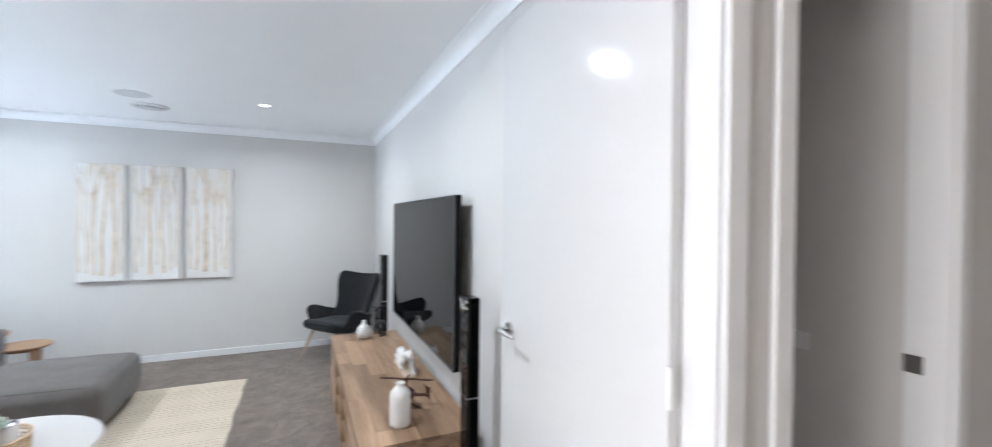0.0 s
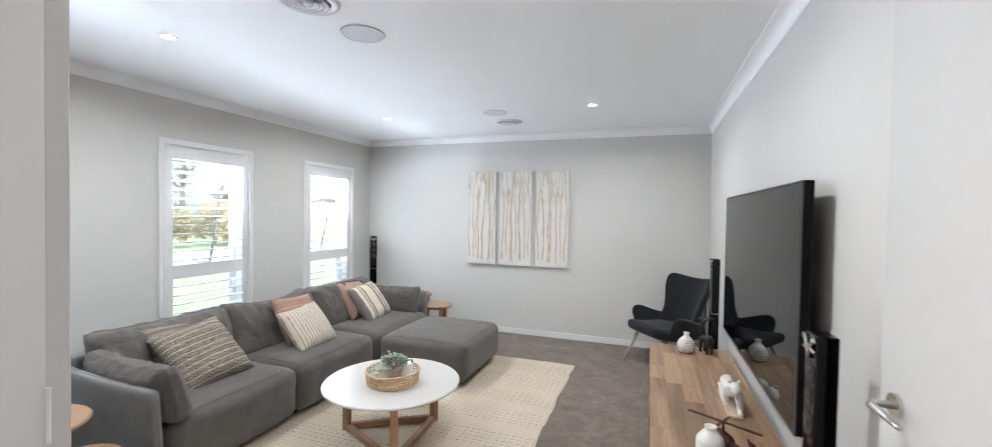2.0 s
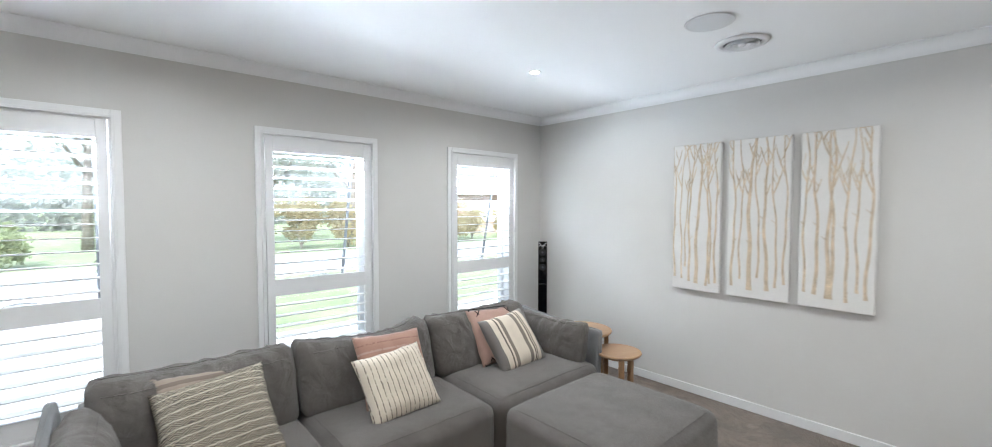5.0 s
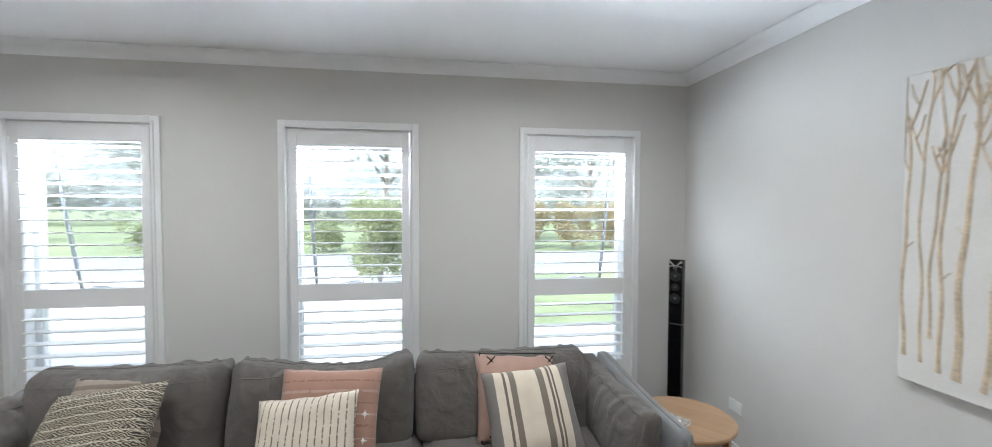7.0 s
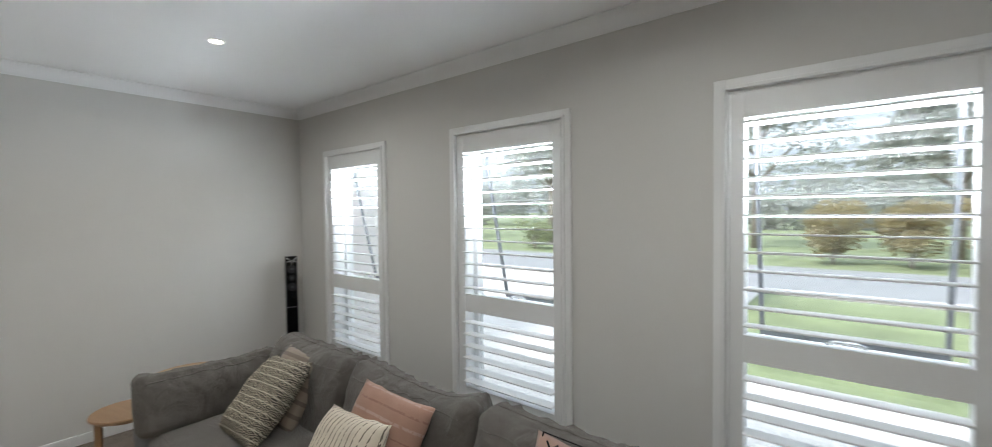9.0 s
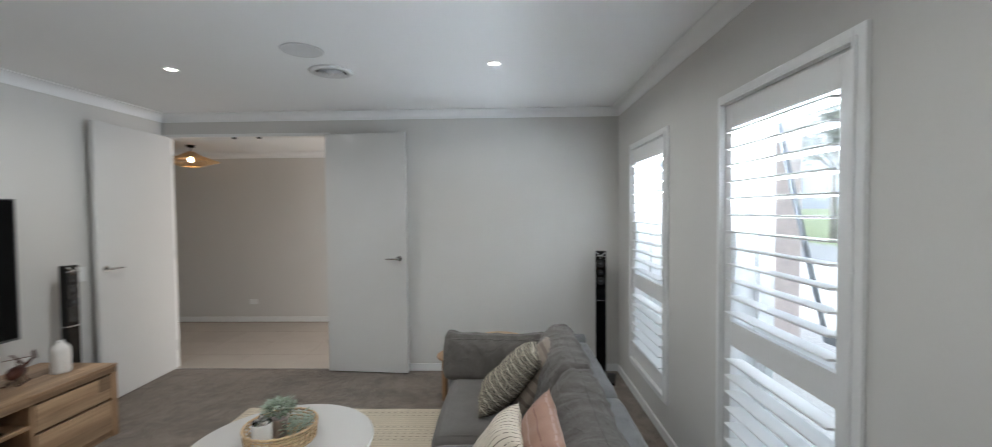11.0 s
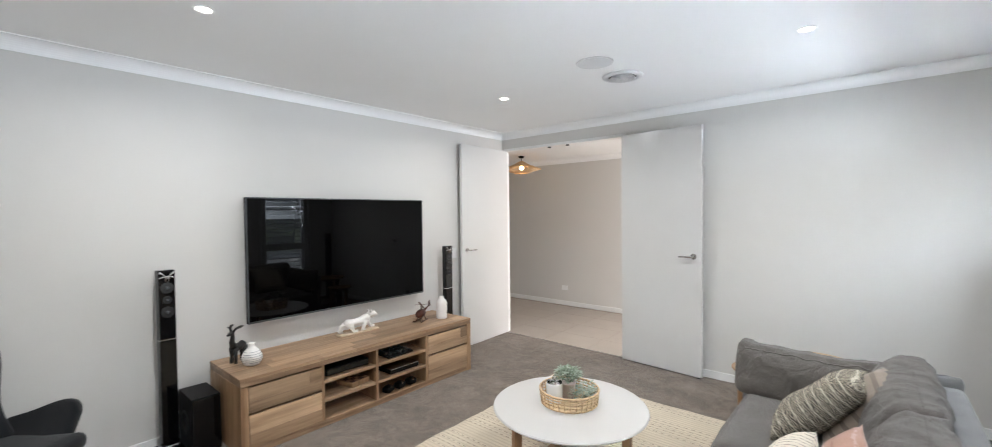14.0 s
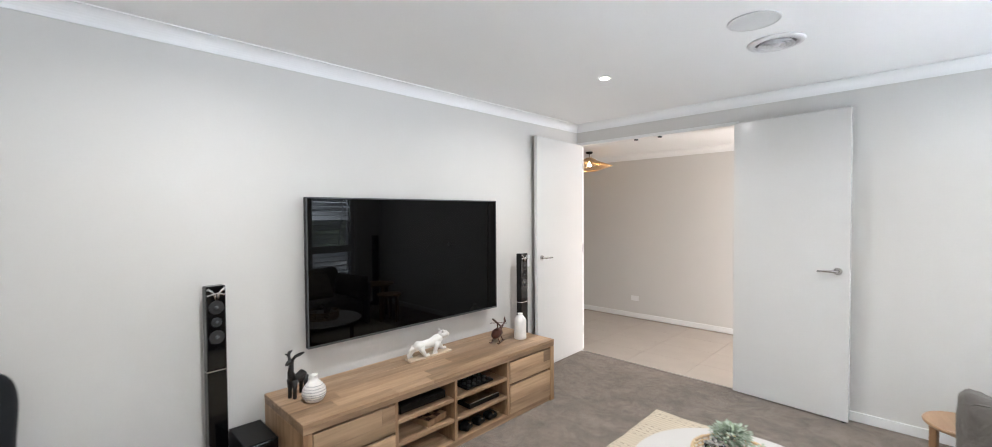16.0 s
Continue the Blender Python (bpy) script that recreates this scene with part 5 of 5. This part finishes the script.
for k in range(3):
    pad = thing("remote_control", "black controller lying on the bottom shelf", "controller", pose(3.97, 1.86 + 0.12 * k, 0.0465, 0, 0, 12 * k), "controllers on the shelf")
    part("body", soft_box(bmesh.new(), -0.04, 0.04, -0.045, 0.045, 0, 0.045, 0.018, (0, 0, 0.006), 5, 0.002, k), M_BLACK, pad, smooth=True)
    part("button", rod(bmesh.new(), (-0.025, 0, 0.04), (-0.03, 0, 0.053), 0.012, seg=12), M_CHROME, pad)


# ---- carved panels ----
def carved_panel(x0, x1, seed, stems, z0=0.882, z1=2.086):
    """A white slab with tree stems cut into it down to bare timber: each stem is a shallow groove-coloured inlay with a shadowed rim."""
    p = thing("carved_tree_panel", "white carved wall panel with bare-timber winter trees", "wall art", group="triptych of carved panels")
    part("slab", boxed(x0, x1, L - 0.045, L - 0.004, z0, z1, 0.004), M_CANVAS, p)
    r = random.Random(seed)
    y = L - 0.0455

    def ribbon(pts, widths):
        bm = bmesh.new()
        rows = []
        for k, (x, z) in enumerate(pts):
            a, b = pts[max(k - 1, 0)], pts[min(k + 1, len(pts) - 1)]
            d = Vector((b[0] - a[0], b[1] - a[1])).normalized()
            nrm = Vector((-d.y, d.x)) * widths[k] / 2
            rows.append([bm.verts.new((min(max(x + s * nrm.x, x0 + 0.002), x1 - 0.002), y - t, min(max(z + s * nrm.y, z0 + 0.03), z1 - 0.001)))
                         for s, t in ((-1, 0.0), (-0.5, 0.004), (0.5, 0.004), (1, 0.0))])
        for u, w in zip(rows, rows[1:]):
            for c in range(3):
                bm.faces.new((u[c], u[c + 1], w[c + 1], w[c]))
        part("stem", bm, M_CARVE, p)

    for fx, fat, foot in stems:
        x = x0 + fx * (x1 - x0)
        zb = z0 + foot
        pts, ws, n = [], [], 26
        drift, ph = r.uniform(-0.03, 0.03), r.uniform(0, 6)
        for k in range(n + 1):
            f = k / n
            pts.append((x + drift * f + 0.012 * math.sin(ph + 7 * f) * (0.4 + f) + 0.004 * math.sin(2 * ph + 19 * f), zb + (z1 - 0.002 - zb) * f))
            ws.append(fat * (0.86 if k else 1.05) * (1.0 - 0.62 * f))
        ribbon(pts, ws)
        for b in range(3 if fat > 0.02 else 2):
            k = r.randint(16, 24)
            sx, sz = pts[k]
            side = r.choice((-1, 1))
            ln = r.uniform(0.08, 0.24)
            q = [(sx, sz)]
            for s in range(1, 5):
                q.append((sx + side * ln * 0.32 * (s / 4) ** 0.8, min(sz + ln * s / 4, z1 - 0.004)))
            ribbon(q, [0.009, 0.008, 0.007, 0.006, 0.0045])
            mx, mz = q[2]
            ribbon([(mx, mz), (mx - side * 0.02, min(mz + 0.04, z1 - 0.004)), (mx - side * 0.03, min(mz + 0.09, z1 - 0.003))], [0.005, 0.0045, 0.003])
        if fat > 0.016:
            k = r.randint(7, 13)
            ribbon([pts[k], (pts[k][0] + 0.03 * r.choice((-1, 1)), pts[k][1] + 0.03)], [0.006, 0.002])
    return p


carved_panel(1.585, 1.967, 3, [(0.05, 0.02, 0.10), (0.19, 0.016, 0.09), (0.28, 0.015, 0.19), (0.36, 0.022, 0.07), (0.52, 0.034, 0.06), (0.74, 0.022, 0.05), (0.82, 0.018, 0.07), (0.92, 0.02, 0.08)])
carved_panel(2.027, 2.445, 5, [(0.09, 0.022, 0.08), (0.22, 0.016, 0.14), (0.36, 0.04, 0.06), (0.52, 0.018, 0.16), (0.66, 0.03, 0.07), (0.80, 0.018, 0.1), (0.93, 0.018, 0.13)])
carved_panel(2.503, 2.916, 9, [(0.08, 0.018, 0.1), (0.24, 0.026, 0.09), (0.40, 0.03, 0.07), (0.46, 0.026, 0.07), (0.63, 0.022, 0.06), (0.78, 0.018, 0.13), (0.9, 0.022, 0.09)])


# ---- lounge chair ----
chair = thing("lounge_chair", "black button-tufted winged lounge chair on pale splayed legs", "lounge chair", pose(4.07, 4.365, 0, 0, 0, -52) @ Matrix.Diagonal((0.96, 0.96, 0.965, 1)))


def lofted(rows, thick):
    """A padded shell through rows of points, with rounded rims."""
    bm = bmesh.new()
    vs = [[bm.verts.new(p) for p in row] for row in rows]
    for u, w in zip(vs, vs[1:]):
        for i in range(len(u) - 1):
            bm.faces.new((u[i], u[i + 1], w[i + 1], w[i]))
    ob = part("shell", bm, M_CHAIR, chair, smooth=True)
    so = ob.modifiers.new("thick", "SOLIDIFY")
    so.thickness, so.offset = thick, 0.0
    sd = ob.modifiers.new("soft", "SUBSURF")
    sd.levels = sd.render_levels = 2
    return ob


def chair_back():
    rows = []
    zs = [0.33, 0.42, 0.50, 0.58, 0.66, 0.745, 0.82, 0.878, 0.915, 0.93]
    half = [0.285, 0.275, 0.265, 0.265, 0.285, 0.31, 0.328, 0.33, 0.31, 0.27]
    wrap = [0.10, 0.10, 0.085, 0.075, 0.08, 0.09, 0.095, 0.09, 0.08, 0.06]
    for z, h, w in zip(zs, half, wrap):
        y = 0.15 + 0.34 * (z - 0.33)
        row = []
        for i in range(13):
            u = i / 6 - 1
            lift = 0.03 * abs(u) ** 2 * (z - 0.5) / 0.45 if z > 0.5 else 0
            row.append(Vector((u * h, y - w * abs(u) ** 2.4, z + lift)))
        rows.append(row)
    return rows


def chair_arm(side):
    rows = []
    for k, (y, top, out) in enumerate(((0.17, 0.50, 0.27), (0.08, 0.515, 0.30), (0.0, 0.545, 0.325), (-0.08, 0.575, 0.335), (-0.15, 0.59, 0.335), (-0.20, 0.575, 0.325), (-0.225, 0.52, 0.315))):
        rows.append([Vector((side * (0.22 + (out - 0.22) * f ** 0.7 + 0.03 * f), y, 0.335 + (top - 0.335) * f)) for f in (0.0, 0.25, 0.5, 0.75, 0.92, 1.0)])
    return rows


back = lofted(chair_back(), 0.06)
back.name = "backrest"
for side in (-1, 1):
    arm = lofted(chair_arm(side), 0.05)
    arm.name = "armrest"
bm = soft_box(bmesh.new(), -0.285, 0.285, -0.36, 0.20, 0.325, 0.425, 0.045, (0.01, 0.02, 0.02), 14, 0.002, 3)
for v in bm.verts:
    if v.co.y < -0.1:
        v.co.x *= 1 - 1.6 * (v.co.y + 0.1) ** 2
        v.co.z += 0.25 * (-0.1 - v.co.y) ** 1.3
part("seat", bm, M_CHAIR, chair, smooth=True)
for x, z in ((-0.12, 0.74), (0.0, 0.74), (0.12, 0.74), (-0.07, 0.62), (0.07, 0.62)):
    part("button", lathe(bmesh.new(), [(0.0, 0.0), (0.02, 0.0), (0.016, 0.006), (0.0, 0.009)], 14), M_CHAIR, chair, smooth=True, at=pose(x, 0.117 + 0.34 * (z - 0.33), z, 72, 0, 0))
for sx in (-1, 1):
    for sy in (-1, 1):
        part("leg", tube(bmesh.new(), [(0.20 * sx, 0.17 * sy - 0.06, 0.345), (0.30 * sx, 0.30 * sy - 0.04, 0.0)], [0.019, 0.012], 12), M_PALE, chair, "pale timber leg", smooth=True)
part("underframe", boxed(-0.21, 0.21, -0.25, 0.13, 0.322, 0.35, 0.006), M_PALE, chair)


# ---- ceiling fittings ----
def downlight(x, y):
    d = thing("downlight", "small recessed warm white ceiling downlight, lit", "downlight", pose(x, y, H), "ceiling downlights")
    part("trim_ring", lathe(bmesh.new(), [(0.030, -0.001), (0.040, -0.006), (0.047, -0.005), (0.048, -0.0005), (0.030, -0.0005)], 32), M_CEIL, d)
    part("lamp", lathe(bmesh.new(), [(0.0, -0.003), (0.029, -0.003), (0.029, -0.001), (0.0, -0.001)], 24), M_LAMP, d, "glowing warm lamp face")


for x in (1.155, 3.336):
    for y in (1.287, 3.57):
        downlight(x, y)
        lamp = new("downlight_beam", bpy.data.lights.new("downlight_beam", "AREA"))
        lamp.data.shape, lamp.data.size, lamp.data.energy, lamp.data.spread = "DISK", 0.054, 3.4, radians(165)
        lamp.data.color = (1.0, 0.92, 0.82)
        lamp.matrix_world = pose(x, y, H - 0.008)


def ceiling_vent(x, y):
    v = thing("ceiling_vent", "round white ceiling air diffuser with concentric rings", "air vent", pose(x, y, H), "ceiling air vents")
    part("flange", lathe(bmesh.new(), [(0.105, -0.001), (0.108, -0.016), (0.14, -0.01), (0.146, -0.001)], 40), M_VENT, v, smooth=True)
    part("throat", lathe(bmesh.new(), [(0.0, -0.003), (0.104, -0.003), (0.104, -0.001), (0.0, -0.001)], 32), M_GREYM, v)
    for r in (0.09, 0.068, 0.046):
        part("ring", lathe(bmesh.new(), [(r - 0.014, -0.004), (r - 0.002, -0.02), (r + 0.004, -0.022), (r + 0.002, -0.018), (r - 0.01, -0.0035)], 36), M_VENT, v, smooth=True)
    part("cone", lathe(bmesh.new(), [(0.0, -0.024), (0.02, -0.022), (0.026, -0.006), (0.02, -0.0035), (0.0, -0.0035)], 24), M_VENT, v, smooth=True)


def ceiling_speaker(x, y):
    s = thing("ceiling_speaker", "round white flush ceiling speaker grille", "ceiling speaker", pose(x, y, H), "ceiling speakers")
    part("rim", lathe(bmesh.new(), [(0.112, -0.001), (0.112, -0.008), (0.121, -0.006), (0.124, -0.001)], 40), M_VENT, s, smooth=True)
    part("grille", lathe(bmesh.new(), [(0.0, -0.007), (0.111, -0.006), (0.111, -0.001), (0.0, -0.001)], 40), M_MESH, s)


ceiling_vent(2.285, 1.18)
ceiling_vent(2.375, 4.07)
ceiling_speaker(2.295, 1.59)
ceiling_speaker(2.37, 3.63)


# ---- small wall fittings ----
def outlet(name, label, m, w=0.116, h=0.074, n=2):
    o = thing(name, label, "power outlet", m)
    part("plate", boxed(-w / 2, w / 2, -0.009, -0.0005, -h / 2, h / 2, 0.002), M_TRIM, o)
    for k in range(n):
        x = (k - (n - 1) / 2) * w * 0.45
        part("switch", boxed(x - 0.008, x + 0.008, -0.0115, -0.0092, 0.006, 0.022, 0.001), M_TRIM, o)


outlet("power_outlet", "white double power outlet low on the wall", pose(0.60, L, 0.31))
outlet("power_outlet", "white double power outlet low on the hall wall", pose(4.755, HALL_Y, 0.29, 0, 0, 180))
outlet("light_switch", "white light switch plate beside the open door leaf", pose(W, 0.82, 1.10, 0, 0, -90), 0.074, 0.116, 1)
outlet("light_switch", "white light switch plate on the small room wall", pose(5.52, 0.30, 1.08, 0, 0, -90), 0.116, 0.074, 2)

# hall pendant
pend = thing("pendant_lamp", "wide pointed rattan pendant lamp glowing warm in the hall", "pendant lamp", pose(5.05, -1.20, 0))
part("ceiling_rose", lathe(bmesh.new(), [(0.0, HALL_H - 0.03), (0.04, HALL_H - 0.028), (0.05, HALL_H - 0.001), (0.0, HALL_H - 0.001)], 24), M_BLACK, pend, smooth=True)
part("cord", rod(bmesh.new(), (0, 0, 2.33), (0, 0, HALL_H - 0.028), 0.005, seg=8), M_BLACK, pend)
bm = bmesh.new()
for k in range(84):
    a = 2 * math.pi * k / 84
    c, s = math.cos(a), math.sin(a)
    r = 0.31 + 0.11 * max(0.0, math.cos(2 * (a - 2.3))) ** 3
    tube(bm, [(0.035 * c, 0.035 * s, 2.345), (0.12 * c, 0.12 * s, 2.295), (r * c, r * s, 2.225), (0.15 * c, 0.15 * s, 2.18), (0.11 * c, 0.11 * s, 2.165)], 0.0042, 5)
part("shade", bm, M_RATTAN, pend, "woven natural rattan shade", smooth=True)
for r, z in ((0.036, 2.345), (0.08, 2.32), (0.12, 2.296), (0.18, 2.266), (0.19, 2.196), (0.15, 2.181), (0.111, 2.165)):
    part("hoop", tube(bmesh.new(), [(r * math.cos(2 * math.pi * q / 36), r * math.sin(2 * math.pi * q / 36), z) for q in range(37)], 0.005, 6), M_RATTAN, pend, smooth=True)
part("bulb", lathe(bmesh.new(), [(0.0, 2.212), (0.018, 2.218), (0.025, 2.24), (0.02, 2.265), (0.012, 2.29), (0.0, 2.29)], 20), M_BULB, pend, "glowing filament bulb", smooth=True)
part("socket", rod(bmesh.new(), (0, 0, 2.29), (0, 0, 2.345), 0.018, seg=14), M_BLACK, pend)

# ---- outdoors ----
GZ = -0.28
setting("ground", boxed(-400, 400, -400, 400, GZ - 0.3, GZ), M_GRASS, "green lawn around the house")
setting("pavement", boxed(-3.4, -0.24, -3, 14, GZ, GZ + 0.02), M_PEBBLE, "pale pebble garden bed along the house")
setting("road", boxed(-14.5, -9.0, -200, 200, GZ, GZ + 0.006), M_ROAD, "grey suburban street")
setting("driveway", boxed(-9.0, -3.4, -12.0, 2.5, GZ, GZ + 0.01), M_CONCRETE, "pale concrete driveway")
setting("kerb", boxed(-9.15, -9.0, -200, 200, GZ, GZ + 0.12, 0.02), M_CONCRETE, "concrete kerb")
wing = thing("house_wing", "pale rendered wing of the house with a brick corner pier", "house")
part("wall", boxed(-2.2, -0.24, -3.2, -1.35, GZ, 2.9), M_RENDER, wing)
part("pier", boxed(-2.55, -2.2, -3.2, -1.3, GZ, 2.9, 0.005), M_PIER, wing)
part("roof", boxed(-3.0, 0.2, -3.6, -1.0, 2.9, 3.05), M_ROOF, wing)

rnd = random.Random(11)


def leaf_cloud(lumps, count, size):
    """Many small leaves round several lumps, uneven and with gaps."""
    verts, faces = [], []
    for _ in range(count):
        c, r = lumps[rnd.randrange(len(lumps))]
        d = Vector((rnd.gauss(0, 1), rnd.gauss(0, 1), rnd.gauss(0, 1))).normalized()
        p = Vector(c) + d * r * rnd.uniform(0.45, 1.05)
        a = Vector((rnd.gauss(0, 1), rnd.gauss(0, 1), rnd.gauss(0, 1))).normalized()
        b = a.orthogonal().normalized()
        s = size * rnd.uniform(0.6, 1.4)
        k = len(verts)
        verts += [p - a * s, p + b * s * 0.5, p + a * s, p - b * s * 0.5]
        faces.append((k, k + 1, k + 2, k + 3))
    me = bpy.data.meshes.new("crown")
    me.from_pydata(verts, [], faces)
    return me


def tree(name, label, x, y, height, spread, mat, leaves, size, trunk=True):
    t = thing(name, label, "tree" if trunk else "shrub", pose(x, y, GZ))
    lumps = []
    if trunk:
        bm = bmesh.new()
        tube(bm, [(0, 0, 0), (0.1, 0.05, height * 0.3), (0, 0.15, height * 0.65)], [0.05 * height ** 0.7, 0.035 * height ** 0.7, 0.02 * height ** 0.7], 10)
        for k in range(6):
            a = k * 1.1 + rnd.random()
            z = height * rnd.uniform(0.3, 0.55)
            e = (spread * 0.6 * math.cos(a), spread * 0.6 * math.sin(a), z + height * 0.25)
            tube(bm, [(0.05, 0.08, z), (e[0] * 0.5, e[1] * 0.5, z + height * 0.14), e], [0.02 * height ** 0.7, 0.014 * height ** 0.7, 0.006], 7)
            lumps.append((e, spread * rnd.uniform(0.3, 0.5)))
        part("trunk", bm, M_BARK, t, smooth=True)
        for _ in range(8):
            a = rnd.uniform(0, 6.28)
            lumps.append(((spread * 0.55 * math.cos(a) * rnd.random(), spread * 0.55 * math.sin(a) * rnd.random(), height * rnd.uniform(0.6, 0.92)), spread * rnd.uniform(0.25, 0.42)))
    else:
        for _ in range(14):
            a, r = rnd.uniform(0, 6.28), spread * 0.6 * rnd.random() ** 0.5
            lumps.append(((r * math.cos(a), r * math.sin(a), height * rnd.uniform(0.25, 0.8)), spread * rnd.uniform(0.25, 0.42)))
        bm = bmesh.new()
        for k in range(5):
            tube(bm, [(0, 0, 0), (0.2 * spread * math.cos(k * 1.3), 0.2 * spread * math.sin(k * 1.3), height * 0.5)], [0.03, 0.012], 6)
        part("stem", bm, M_BARK, t)
    me = leaf_cloud(lumps, leaves, size)
    me.materials.append(mat)
    o = new("crown", me)
    o.parent = t
    return t


tree("garden_shrub", "lime green rounded garden shrub on the lawn", -7.5, 1.8, 2.35, 1.15, M_BUSH, 5200, 0.06, False)
for x, y, h, s in ((-19, -9, 7, 3.2), (-22, 0.5, 9, 3.8), (-20, 7, 6.5, 3.0), (-24, 13, 9, 4), (-27, 21, 10, 4.4), (-30, -16, 11, 5), (-23, 31, 9, 4), (-18, -22, 9, 4)):
    tree("gum_tree", "grey-green gum tree across the street", x, y, h, s, M_TREE, 4200, 0.16)
for k in range(9):
    tree("hedge_shrub", "golden leafy hedge shrub beyond the street", -16.2 + rnd.uniform(-0.4, 0.4), 3.6 + 1.9 * k, 2.3, 1.25, M_HEDGE, 2200, 0.08, False)
for k in range(4):
    tree("low_shrub", "low green shrub at the lawn's edge", -15.8, -8 + 2.2 * k, 1.5, 1.1, M_BUSH, 1500, 0.08, False)
nb = thing("neighbour_house", "red brick house across the street with a tiled roof", "house", pose(-20, 25, GZ, 0, 0, 40))
part("wall", boxed(-5, 5, -3, 3, 0, 2.7), M_BRICK, nb)
bm = bmesh.new()
v = [bm.verts.new(p) for p in ((-5.5, -3.5, 2.7), (5.5, -3.5, 2.7), (5.5, 3.5, 2.7), (-5.5, 3.5, 2.7), (-2.2, 0, 4.6), (2.2, 0, 4.6))]
for f in ((0, 1, 5, 4), (1, 2, 5), (2, 3, 4, 5), (3, 0, 4), (3, 2, 1, 0)):
    bm.faces.new([v[i] for i in f])
part("roof", bm, M_ROOF, nb)
for x in (-2.5, 1.8):
    wi = part("window", boxed(x - 0.8, x + 0.8, -3.06, -3.003, 0.8, 2.1, 0.01), M_TRIM, nb)
    part("pane", boxed(x - 0.72, x + 0.72, -3.075, -3.061, 0.88, 2.02), M_FROST, wi)
# far woods
lumps = [((-60 + rnd.uniform(-6, 6), -60 + 4 * k, rnd.uniform(1, 6)), rnd.uniform(2.5, 4.5)) for k in range(40)]
lumps += [((-46 + rnd.uniform(-3, 3), -50 + 2.6 * k, rnd.uniform(0.5, 3.2)), rnd.uniform(1.6, 2.6)) for k in range(44)]
me = leaf_cloud(lumps, 34000, 0.33)
me.materials.append(M_TREE)
tagged(new("far_woods", me), "distant line of grey-green trees", "trees", kind="stuff")
